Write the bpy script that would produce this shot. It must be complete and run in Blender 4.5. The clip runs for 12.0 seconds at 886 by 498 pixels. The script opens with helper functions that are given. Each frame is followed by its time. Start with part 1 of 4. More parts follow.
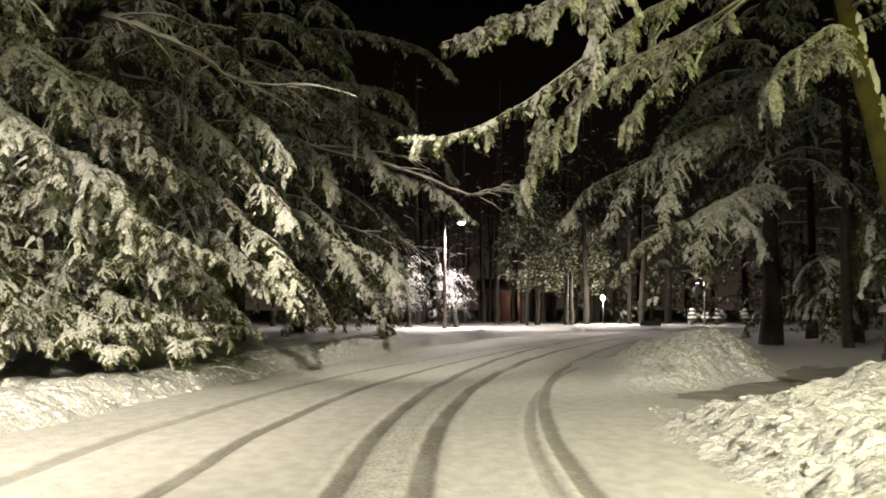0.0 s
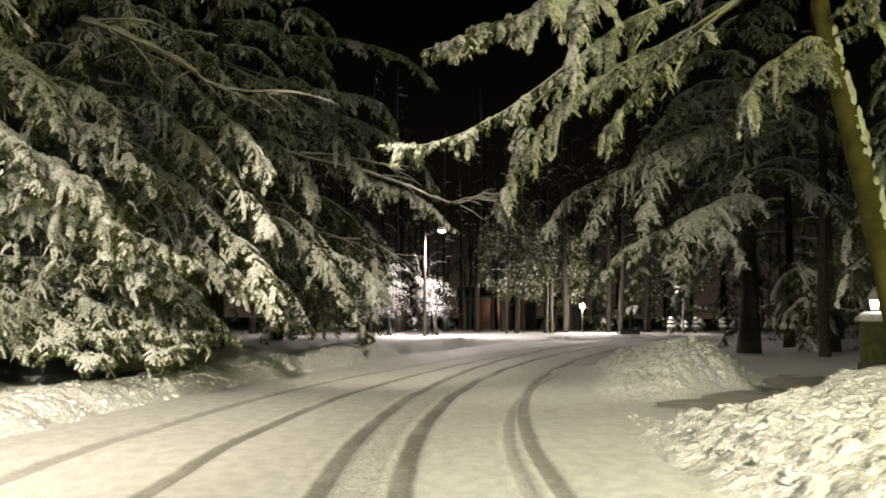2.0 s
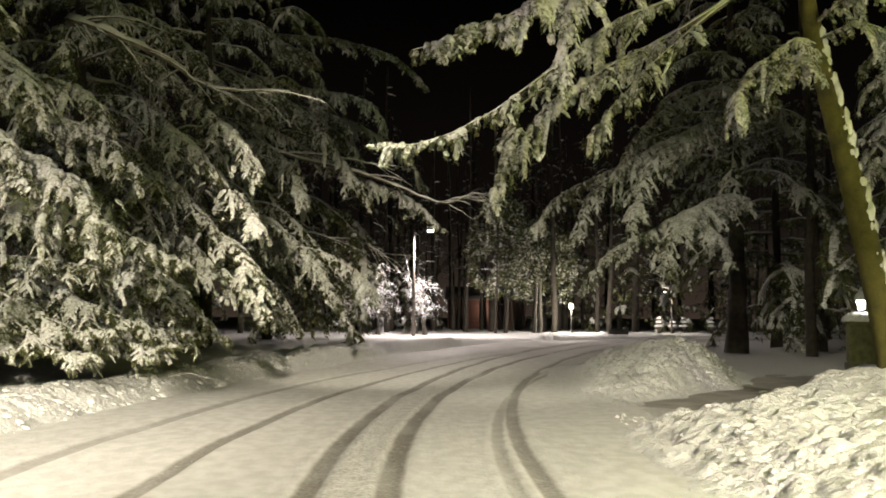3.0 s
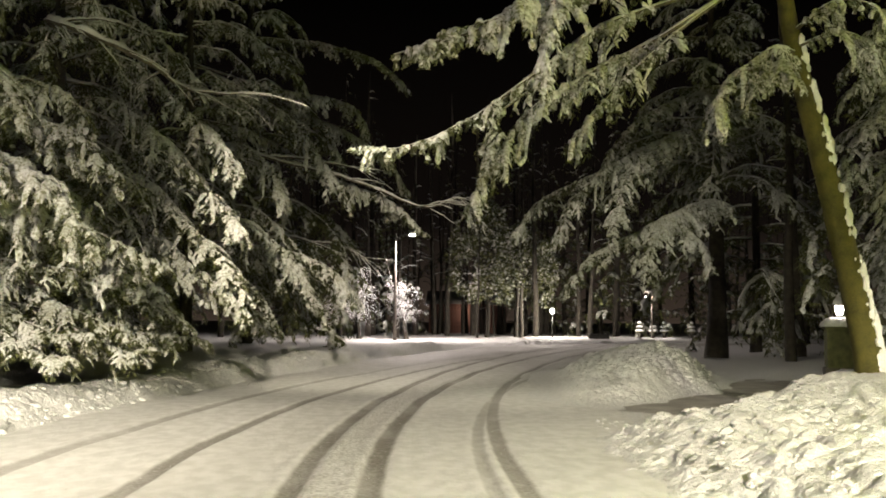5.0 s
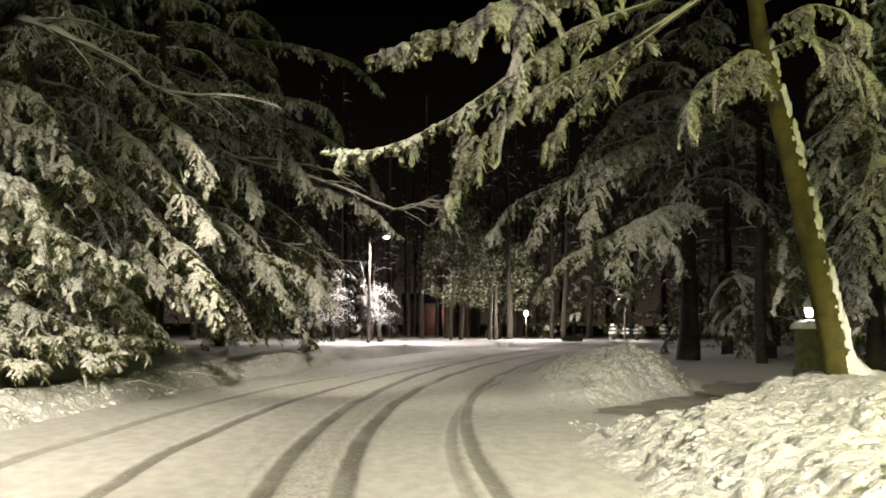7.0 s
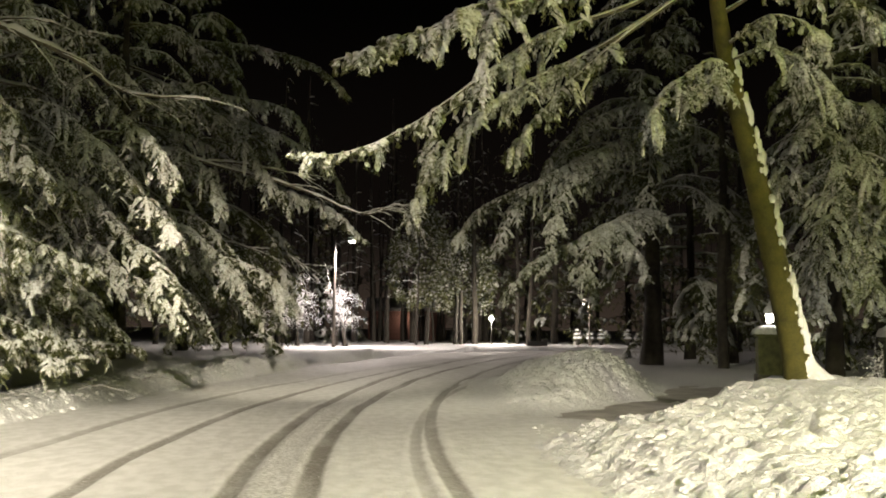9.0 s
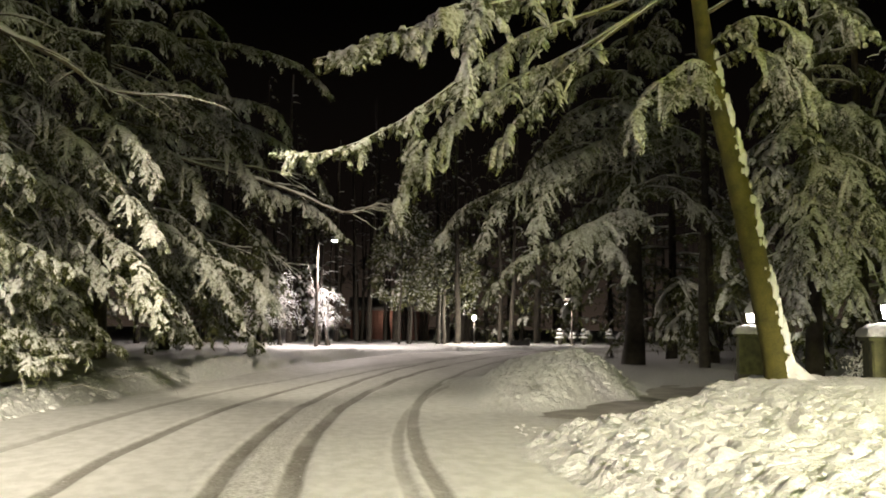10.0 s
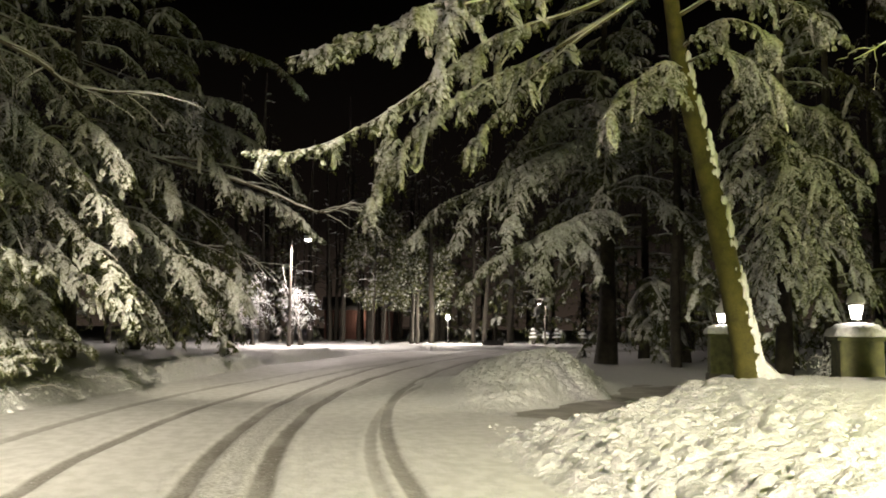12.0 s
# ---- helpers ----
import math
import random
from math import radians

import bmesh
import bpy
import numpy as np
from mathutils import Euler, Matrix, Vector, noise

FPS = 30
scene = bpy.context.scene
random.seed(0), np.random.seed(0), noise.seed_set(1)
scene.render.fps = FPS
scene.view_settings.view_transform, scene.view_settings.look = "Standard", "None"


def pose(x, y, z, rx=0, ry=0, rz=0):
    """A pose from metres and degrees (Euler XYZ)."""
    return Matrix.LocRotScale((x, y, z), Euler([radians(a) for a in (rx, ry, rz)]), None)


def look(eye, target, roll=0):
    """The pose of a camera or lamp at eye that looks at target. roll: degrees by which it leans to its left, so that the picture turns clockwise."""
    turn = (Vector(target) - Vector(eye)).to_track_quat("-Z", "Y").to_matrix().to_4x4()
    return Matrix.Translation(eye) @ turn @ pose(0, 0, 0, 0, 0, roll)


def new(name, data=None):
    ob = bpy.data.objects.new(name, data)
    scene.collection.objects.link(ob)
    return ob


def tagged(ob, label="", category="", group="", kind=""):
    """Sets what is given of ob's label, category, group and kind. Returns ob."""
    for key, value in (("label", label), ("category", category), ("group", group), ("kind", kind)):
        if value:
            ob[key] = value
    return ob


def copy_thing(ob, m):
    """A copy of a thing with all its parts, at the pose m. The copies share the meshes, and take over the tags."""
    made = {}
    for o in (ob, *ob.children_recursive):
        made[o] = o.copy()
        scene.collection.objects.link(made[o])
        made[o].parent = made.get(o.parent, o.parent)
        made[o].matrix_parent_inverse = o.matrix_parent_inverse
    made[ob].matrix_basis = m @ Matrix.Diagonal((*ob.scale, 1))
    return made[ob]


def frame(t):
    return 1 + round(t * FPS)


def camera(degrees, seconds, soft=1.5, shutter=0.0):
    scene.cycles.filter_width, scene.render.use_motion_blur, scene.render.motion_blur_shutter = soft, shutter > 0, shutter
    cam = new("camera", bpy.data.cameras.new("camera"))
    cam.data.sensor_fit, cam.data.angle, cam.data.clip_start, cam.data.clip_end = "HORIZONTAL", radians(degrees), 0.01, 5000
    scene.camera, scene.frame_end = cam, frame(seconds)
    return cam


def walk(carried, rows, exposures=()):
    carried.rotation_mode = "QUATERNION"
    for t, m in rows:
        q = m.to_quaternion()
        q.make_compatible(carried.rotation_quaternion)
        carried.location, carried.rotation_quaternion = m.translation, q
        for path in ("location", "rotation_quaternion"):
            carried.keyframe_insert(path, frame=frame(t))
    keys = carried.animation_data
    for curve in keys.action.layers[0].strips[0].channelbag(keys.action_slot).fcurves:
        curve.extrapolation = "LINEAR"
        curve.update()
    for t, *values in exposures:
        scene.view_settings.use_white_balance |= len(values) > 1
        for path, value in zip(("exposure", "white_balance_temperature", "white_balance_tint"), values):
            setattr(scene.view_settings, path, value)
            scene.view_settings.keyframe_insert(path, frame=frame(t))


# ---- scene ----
cam = camera(50.0, 12.0, soft=1.8)
# seconds, eye x y z, turn about x y z
PATH = [
    (0.0, 0.0, 0.0, 1.55, 93.6, 0.0, -0.0),
    (0.5, 0.0014, 0.0008, 1.5502, 93.816, -0.105, -0.305),
    (1.0, 0.0029, 0.0015, 1.5504, 93.955, -0.179, -0.551),
    (1.5, 0.0044, 0.0022, 1.5505, 94.057, -0.13, -0.864),
    (2.0, 0.0059, 0.0028, 1.5507, 94.074, -0.185, -1.199),
    (2.5, 0.0075, 0.0033, 1.5509, 94.081, -0.177, -1.537),
    (3.0, 0.0092, 0.0037, 1.5511, 94.06, -0.257, -1.868),
    (5.0, 0.0161, 0.0048, 1.5517, 94.318, -0.39, -2.977),
    (5.5, 0.018, 0.0048, 1.5519, 94.297, -0.367, -3.329),
    (6.0, 0.0199, 0.0048, 1.552, 94.351, -0.339, -3.811),
    (6.5, 0.0218, 0.0048, 1.5522, 94.43, -0.343, -4.065),
    (7.0, 0.0238, 0.0046, 1.5523, 94.483, -0.334, -4.533),
    (9.0, 0.0321, 0.0033, 1.5529, 94.772, -0.489, -6.606),
    (9.5, 0.0342, 0.0028, 1.553, 94.781, -0.547, -7.111),
    (10.0, 0.0365, 0.0022, 1.5531, 94.746, -0.543, -7.638),
    (10.5, 0.0387, 0.0016, 1.5532, 94.715, -0.625, -8.353),
    (11.0, 0.041, 0.0009, 1.5533, 94.733, -0.613, -8.7),
    (11.5, 0.0434, 0.0001, 1.5535, 94.724, -0.593, -8.904),
    (12.0, 0.0458, -0.0008, 1.5536, 94.745, -0.574, -9.212),
]
walk(cam, [(t, pose(x, y, z, rx, ry, rz)) for t, x, y, z, rx, ry, rz in PATH])

# ---------------------------------------------------------------- light
scene.view_settings.exposure = 0.0
world = bpy.data.worlds.new("night_sky")
scene.world = world
world.use_nodes = True
wn, wlink = world.node_tree.nodes, world.node_tree.links.new
# night haze: a brownish lamp glow low over the horizon, black overhead
w_co, w_sep, w_ramp = wn.new("ShaderNodeTexCoord"), wn.new("ShaderNodeSeparateXYZ"), wn.new("ShaderNodeValToRGB")
wlink(w_co.outputs["Generated"], w_sep.inputs[0])
wlink(w_sep.outputs["Z"], w_ramp.inputs["Fac"])
w_ramp.color_ramp.elements[0].position, w_ramp.color_ramp.elements[1].position = 0.0, 0.32
w_ramp.color_ramp.elements[0].color, w_ramp.color_ramp.elements[1].color = (0.042, 0.030, 0.022, 1), (0.0006, 0.0005, 0.0004, 1)
w_mid = w_ramp.color_ramp.elements.new(0.10)
w_mid.color = (0.0045, 0.0033, 0.0026, 1)
wlink(w_ramp.outputs["Color"], wn["Background"].inputs["Color"])
wn["Background"].inputs["Strength"].default_value = 1.0


def point_lamp(name, place, watts, colour, radius=0.1):
    data = bpy.data.lights.new(name, "POINT")
    data.energy, data.color, data.shadow_soft_size = watts, colour, radius
    ob = new(name, data)
    ob.location = place
    return ob


def spot_lamp(name, place, target, watts, colour, cone, blend, radius=0.1):
    data = bpy.data.lights.new(name, "SPOT")
    data.energy, data.color, data.shadow_soft_size, data.spot_size, data.spot_blend = watts, colour, radius, radians(cone), blend
    ob = new(name, data)
    ob.matrix_basis = look(place, target)
    return ob


UNSEEN_A = (-5.5, -9.0, 9.0)    # whitish unseen lamp, added on the wooded verge to light its trees
UNSEEN_B = (8.6, 4.0, 5.5)      # yellow-green unseen lamp, added on the lawn to tint bank and leaning tree
UNSEEN_C = (6.5, -13.5, 9.5)    # tall unseen lamp, added over the road behind the viewer to light the ground
UNSEEN_F = (-3.0, 6.0, 8.5)      # unseen lamp on the wooded verge, added to brighten the road and trees ahead
UNSEEN_E = (-8.0, 2.0, 9.5)     # unseen lamp among the trees, added to brighten trees and mound across the road
spot_lamp("unseen_verge_glow", UNSEEN_A, (-6.5, 10.5, 0.5), 43000, (1.0, 0.89, 0.68), 31, 1.0, 0.3)
spot_lamp("unseen_garden_glow", UNSEEN_B, (4.2, 11.8, 4.4), 1120, (0.81, 0.92, 0.04), 118, 0.4, 0.25)
spot_lamp("unseen_road_glow", UNSEEN_C, (UNSEEN_C[0], UNSEEN_C[1], 0.0), 60000, (1.0, 0.868, 0.69), 154, 0.099, 0.5)
spot_lamp("unseen_crossing_glow", UNSEEN_E, (6.3, 26.5, 1.2), 18500, (1.0, 0.915, 0.68), 27, 0.7, 0.25)
spot_lamp("unseen_roadside_glow", UNSEEN_F, (-0.6, 29.0, 1.2), 27000, (1.0, 0.88, 0.66), 29, 0.9, 0.3)
spot_lamp("far_street_glow", (1.03, 51.83, 5.98), (1.03, 51.83, 0.0), 4300, (1.0, 0.86, 0.79), 172, 0.25, 0.15)
point_lamp("verge_post_glow", (16.45, 61.3, 3.0), 320, (1.0, 0.88, 0.78), 0.06)
point_lamp("shed_glow", (6.2, 81.6, 2.3), 30, (1.0, 0.8, 0.65), 0.08)
point_lamp("pillar_glow_near", (9.66, 15.0, 1.93), 25, (1.0, 0.93, 0.8), 0.06)
point_lamp("pillar_glow_far", (11.5, 24.0, 1.90), 25, (1.0, 0.93, 0.8), 0.06)
point_lamp("post_glow", (10.42, 62.0, 2.24), 1300, (1.0, 0.90, 0.76), 0.08)


# ---------------------------------------------------------------- materials
def material(name, low, high, rough=0.8, scale=6.0, fine=60.0, bump=0.3, metal=0.0, spread=0.0, dist=0.03):
    """Two-scale mottled surface between two colours, with fine relief. spread: variation from piece to piece."""
    m = bpy.data.materials.new(name)
    m.use_nodes = True
    n, link = m.node_tree.nodes, m.node_tree.links.new
    b = n["Principled BSDF"]
    co = n.new("ShaderNodeTexCoord")
    a, f = n.new("ShaderNodeTexNoise"), n.new("ShaderNodeTexNoise")
    a.inputs["Scale"].default_value, a.inputs["Detail"].default_value = scale, 5
    f.inputs["Scale"].default_value, f.inputs["Detail"].default_value = fine, 3
    link(co.outputs["Object"], a.inputs["Vector"]), link(co.outputs["Object"], f.inputs["Vector"])
    add = n.new("ShaderNodeMath")
    add.operation = "MULTIPLY_ADD"
    link(f.outputs["Fac"], add.inputs[0])
    add.inputs[1].default_value = 0.4
    link(a.outputs["Fac"], add.inputs[2])
    last = add.outputs[0]
    if spread:
        g = n.new("ShaderNodeNewGeometry")
        s = n.new("ShaderNodeMath")
        s.operation = "MULTIPLY_ADD"
        link(g.outputs["Random Per Island"], s.inputs[0])
        s.inputs[1].default_value = spread
        link(last, s.inputs[2])
        last = s.outputs[0]
    ramp = n.new("ShaderNodeValToRGB")
    ramp.color_ramp.elements[0].position, ramp.color_ramp.elements[1].position = 0.5, 0.9 + spread
    ramp.color_ramp.elements[0].color, ramp.color_ramp.elements[1].color = (*low, 1), (*high, 1)
    link(last, ramp.inputs["Fac"]), link(ramp.outputs["Color"], b.inputs["Base Color"])
    b.inputs["Roughness"].default_value, b.inputs["Metallic"].default_value = rough, metal
    if bump:
        u = n.new("ShaderNodeBump")
        u.inputs["Strength"].default_value, u.inputs["Distance"].default_value = bump, dist
        link(add.outputs[0], u.inputs["Height"]), link(u.outputs["Normal"], b.inputs["Normal"])
    return m


def glowing(name, colour, strength):
    m = bpy.data.materials.new(name)
    m.use_nodes = True
    b = m.node_tree.nodes["Principled BSDF"]
    b.inputs["Base Color"].default_value = (*colour, 1)
    b.inputs["Emission Color"].default_value, b.inputs["Emission Strength"].default_value = (*colour, 1), strength
    return m


SNOW = material("snow", (0.60, 0.605, 0.60), (0.78, 0.78, 0.775), 0.7, 13.0, 46, 0.9, dist=0.06)
SNOW_PAD = material("branch_snow", (0.62, 0.63, 0.62), (0.84, 0.84, 0.83), 0.75, 3, 40, 0.2, spread=0.3)


def dusted_snow(name, clean):
    """Snow lying on fine twigs: white cushions through which dark needle tips and bare gaps show."""
    m = material(name, (0.62, 0.63, 0.62), (0.84, 0.84, 0.83), 0.75, 3, 40, 0.25, spread=0.3, dist=0.02)
    n, link = m.node_tree.nodes, m.node_tree.links.new
    b, co = n["Principled BSDF"], n.new("ShaderNodeTexCoord")
    old = b.inputs["Base Color"].links[0].from_socket
    fine, wide, add, r = n.new("ShaderNodeTexNoise"), n.new("ShaderNodeTexNoise"), n.new("ShaderNodeMath"), n.new("ShaderNodeMapRange")
    fine.inputs["Scale"].default_value, fine.inputs["Detail"].default_value = 24, 4
    wide.inputs["Scale"].default_value, wide.inputs["Detail"].default_value = 1.7, 3
    link(co.outputs["Object"], fine.inputs["Vector"]), link(co.outputs["Object"], wide.inputs["Vector"])
    add.operation = "MULTIPLY_ADD"
    link(wide.outputs["Fac"], add.inputs[0])
    add.inputs[1].default_value = 0.55
    link(fine.outputs["Fac"], add.inputs[2])
    r.inputs["From Min"].default_value, r.inputs["From Max"].default_value = clean, clean + 0.3
    link(add.outputs[0], r.inputs["Value"])
    mix = n.new("ShaderNodeMix")
    mix.data_type = "RGBA"
    link(r.outputs[0], mix.inputs["Factor"]), link(old, mix.inputs["A"])
    mix.inputs["B"].default_value = (0.16, 0.17, 0.06, 1)
    link(mix.outputs["Result"], b.inputs["Base Color"])
    return m


SPRAY_SNOW = dusted_snow("spray_snow", 0.70)
NEEDLES = material("hemlock_needles", (0.036, 0.044, 0.013), (0.118, 0.126, 0.040), 0.65, 2.5, 30, 0, spread=0.4)
BARK = material("bark", (0.055, 0.045, 0.030), (0.16, 0.14, 0.09), 0.9, 5, 45, 0.9, dist=0.03)
MOSSY_BARK = material("mossy_bark", (0.042, 0.038, 0.006), (0.10, 0.090, 0.014), 0.9, 4, 38, 0.7, dist=0.02)
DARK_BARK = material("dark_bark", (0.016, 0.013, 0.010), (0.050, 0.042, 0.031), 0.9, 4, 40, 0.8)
# drive slush; its dark tone also holds the shade between bank and mound
SHADED_SLUSH = material("shaded_slush", (0.24, 0.23, 0.21), (0.52, 0.50, 0.47), 0.5, 1.6, 18, 0.4)
STONE = material("pillar_stone", (0.055, 0.058, 0.022), (0.13, 0.135, 0.05), 0.85, 7, 60, 0.6, dist=0.01)
STONE_DARK = material("dark_stone", (0.05, 0.045, 0.035), (0.12, 0.11, 0.09), 0.85, 7, 60, 0.5)
POLE_WOOD = material("pole_wood", (0.07, 0.06, 0.05), (0.15, 0.13, 0.11), 0.8, 6, 60, 0.4)
METAL = material("dark_metal", (0.03, 0.03, 0.03), (0.07, 0.065, 0.06), 0.45, 8, 60, 0.1, metal=0.7)
REDWALL = material("red_boards", (0.13, 0.065, 0.048), (0.24, 0.12, 0.09), 0.8, 4, 40, 0.3)
LAMP_GLASS = glowing("lamp_glass", (1.0, 0.93, 0.82), 30.0)
STREET_GLASS = glowing("street_glass", (1.0, 0.95, 0.88), 40.0)

# tyre tracks: offset from the road's middle and bend of each, half width, depth of wear
TRACKS = ((-3.98, 0.0085, 0.12, 0.55), (-2.44, 0.0077, 0.10, 0.85), (-0.93, 0.0062, 0.11, 0.9), (-0.20, 0.0068, 0.12, 0.95),
          (0.95, 0.0090, 0.08, 0.45), (1.25, 0.0068, 0.10, 0.75))


def road_material():
    """Packed snow with dark slush showing in the wheel tracks, which bend with the road."""
    m = bpy.data.materials.new("packed_snow")
    m.use_nodes = True
    n, link = m.node_tree.nodes, m.node_tree.links.new
    b = n["Principled BSDF"]
    co, sep = n.new("ShaderNodeTexCoord"), n.new("ShaderNodeSeparateXYZ")
    link(co.outputs["Object"], sep.inputs[0])

    def op(kind, x, y=None, z=None):
        k = n.new("ShaderNodeMath")
        k.operation = kind
        for i, v in enumerate((x, y, z)):
            if v is None:
                continue
            if isinstance(v, (int, float)):
                k.inputs[i].default_value = v
            else:
                link(v, k.inputs[i])
        return k.outputs[0]

    def noise_of(scale, detail=4, stretch=(1, 1, 1)):
        mp, t = n.new("ShaderNodeMapping"), n.new("ShaderNodeTexNoise")
        mp.inputs["Scale"].default_value = stretch
        link(co.outputs["Object"], mp.inputs["Vector"]), link(mp.outputs[0], t.inputs["Vector"])
        t.inputs["Scale"].default_value, t.inputs["Detail"].default_value = scale, detail
        return t.outputs["Fac"]

    def ranged(v, lo, hi):
        r = n.new("ShaderNodeMapRange")
        r.interpolation_type = "SMOOTHSTEP"
        r.inputs["From Min"].default_value, r.inputs["From Max"].default_value = lo, hi
        link(v, r.inputs["Value"])
        return r.outputs[0]

    wob = op("MULTIPLY", op("SUBTRACT", noise_of(1.7), 0.5), 0.06)
    y8 = op("SUBTRACT", sep.outputs["Y"], 8.0)
    sq = op("MULTIPLY", y8, y8)
    worn = noise_of(0.9, 5, (1.0, 0.35, 1.0))
    grit = noise_of(22, 4)
    total = None
    for x0, bend, half, depth in TRACKS:
        s = op("ABSOLUTE", op("ADD", op("SUBTRACT", op("SUBTRACT", sep.outputs["X"], x0), op("MULTIPLY", sq, bend)), wob))
        mask = ranged(s, half * 1.35, half * 0.65)
        mask = op("MULTIPLY", mask, op("MULTIPLY_ADD", ranged(worn, 0.25, 0.55), 0.45, 0.55))
        mask = op("MULTIPLY", mask, depth)
        total = mask if total is None else op("MAXIMUM", total, mask)
    # a broad worn band between the middle tracks, and the whole far road darker, in patches
    mid = op("ABSOLUTE", op("SUBTRACT", op("SUBTRACT", sep.outputs["X"], -0.55), op("MULTIPLY", sq, 0.0065)))
    band = op("MULTIPLY", ranged(mid, 0.45, 0.2), op("MULTIPLY", ranged(grit, 0.42, 0.62), 0.45))
    total = op("MAXIMUM", total, band)
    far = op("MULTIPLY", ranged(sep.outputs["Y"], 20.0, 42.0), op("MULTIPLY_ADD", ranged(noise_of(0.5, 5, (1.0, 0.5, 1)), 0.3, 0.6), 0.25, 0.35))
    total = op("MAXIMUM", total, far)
    total = op("MULTIPLY", total, op("MULTIPLY_ADD", ranged(grit, 0.3, 0.6), 0.25, 0.75))
    base = n.new("ShaderNodeMix")
    base.data_type = "RGBA"
    link(ranged(noise_of(5.0, 8, (1.0, 0.6, 1.0)), 0.32, 0.68), base.inputs["Factor"])
    base.inputs["A"].default_value, base.inputs["B"].default_value = (0.655, 0.655, 0.635, 1), (0.79, 0.79, 0.78, 1)
    mix = n.new("ShaderNodeMix")
    mix.data_type = "RGBA"
    link(total, mix.inputs["Factor"]), link(base.outputs["Result"], mix.inputs["A"])
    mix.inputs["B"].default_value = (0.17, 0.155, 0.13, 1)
    link(mix.outputs["Result"], b.inputs["Base Color"])
    b.inputs["Roughness"].default_value = 0.72
    u = n.new("ShaderNodeBump")
    u.inputs["Strength"].default_value, u.inputs["Distance"].default_value = 0.85, 0.03
    link(op("ADD", noise_of(9, 6), op("MULTIPLY", grit, 0.5)), u.inputs["Height"]), link(u.outputs["Normal"], b.inputs["Normal"])
    return m


ROAD = road_material()


# ---------------------------------------------------------------- mesh helpers
def mesh_of(name, verts, faces, mat, smooth=False):
    me = bpy.data.meshes.new(name)
    verts = np.asarray(verts, dtype=np.float32).reshape(-1, 3)
    faces = np.asarray(faces, dtype=np.int32)
    k = faces.shape[1]
    me.vertices.add(len(verts))
    me.vertices.foreach_set("co", verts.ravel())
    me.loops.add(faces.size)
    me.loops.foreach_set("vertex_index", faces.ravel())
    me.polygons.add(len(faces))
    me.polygons.foreach_set("loop_start", np.arange(0, faces.size, k, dtype=np.int32))
    if smooth:
        me.polygons.foreach_set("use_smooth", np.ones(len(faces), dtype=bool))
    me.update(calc_edges=True)
    me.materials.append(mat)
    return me


def put(name, me, parent=None, label="", m=None):
    ob = new(name, me)
    if parent is not None:
        ob.parent = parent
    if m is not None:
        ob.matrix_basis = m
    if label:
        tagged(ob, label)
    return ob


def part(name, bm, mat, parent, label="", m=None):
    me = bpy.data.meshes.new(name)
    bm.to_mesh(me)
    bm.free()
    me.materials.append(mat)
    return put(name, me, parent, label, m)


def thing(name, place, label, category, group="", turn=0.0, kind=""):
    ob = new(name)
    ob.matrix_basis = pose(*place, 0, 0, turn)
    return tagged(ob, label, category, group, kind)


def box(x, y, z, sx, sy, sz, bevel=0.02, segments=2):
    """A bevelled block: centre x, y, underside z, sizes."""
    bm = bmesh.new()
    bmesh.ops.create_cube(bm, size=1, matrix=Matrix.Translation((x, y, z + sz / 2)) @ Matrix.Diagonal((sx, sy, sz, 1)))
    if bevel:
        bmesh.ops.bevel(bm, geom=bm.edges[:], offset=bevel, segments=segments, affect="EDGES")
    return bm


def lathe(profile, sides=16):
    """A turned solid from (radius, height) pairs."""
    bm = bmesh.new()
    rings = [[bm.verts.new((r * math.cos(2 * math.pi * i / sides), r * math.sin(2 * math.pi * i / sides), z)) for i in range(sides)] for r, z in profile]
    for a, b in zip(rings, rings[1:]):
        for i in range(sides):
            f = bm.faces.new((a[i], a[(i + 1) % sides], b[(i + 1) % sides], b[i]))
            f.smooth = True
    bm.faces.new(rings[0][::-1]), bm.faces.new(rings[-1])
    return bm


def smooth_path(points, n):
    """A flowing curve of n points through the given ones."""
    p = np.asarray(points, dtype=float)
    p = np.vstack([2 * p[0] - p[1], p, 2 * p[-1] - p[-2]])
    u = np.linspace(0, len(points) - 1 - 1e-6, n)
    i, f = u.astype(int), (u % 1)[:, None]
    a, b, c, d = p[i], p[i + 1], p[i + 2], p[i + 3]
    return 0.5 * (2 * b + (c - a) * f + (2 * a - 5 * b + 4 * c - d) * f ** 2 + (3 * b - a - 3 * c + d) * f ** 3)


def tube(path, radii, sides=8, rough=0.0, rng=None):
    """A tapered round limb along a path: vertices and quads."""
    path = np.asarray(path, dtype=float)
    t = np.gradient(path, axis=0)
    t /= np.linalg.norm(t, axis=1)[:, None]
    ref = np.where(np.abs(t[:, 2:3]) > 0.9, np.array([[1.0, 0, 0]]), np.array([[0, 0, 1.0]]))
    a = np.cross(t, ref)
    a /= np.linalg.norm(a, axis=1)[:, None]
    b = np.cross(a, t)
    ang = np.linspace(0, 2 * np.pi, sides, endpoint=False)
    r = np.asarray(radii, dtype=float)[:, None] * np.ones(sides)
    if rough:
        r = r * (1 + rough * rng.standard_normal(r.shape))
    v = path[:, None] + r[..., None] * (np.cos(ang)[None, :, None] * a[:, None] + np.sin(ang)[None, :, None] * b[:, None])
    n = len(path)
    i, j = np.meshgrid(np.arange(n - 1), np.arange(sides), indexing="ij")
    f = np.stack([i * sides + j, i * sides + (j + 1) % sides, (i + 1) * sides + (j + 1) % sides, (i + 1) * sides + j], -1).reshape(-1, 4)
    return v.reshape(-1, 3), f


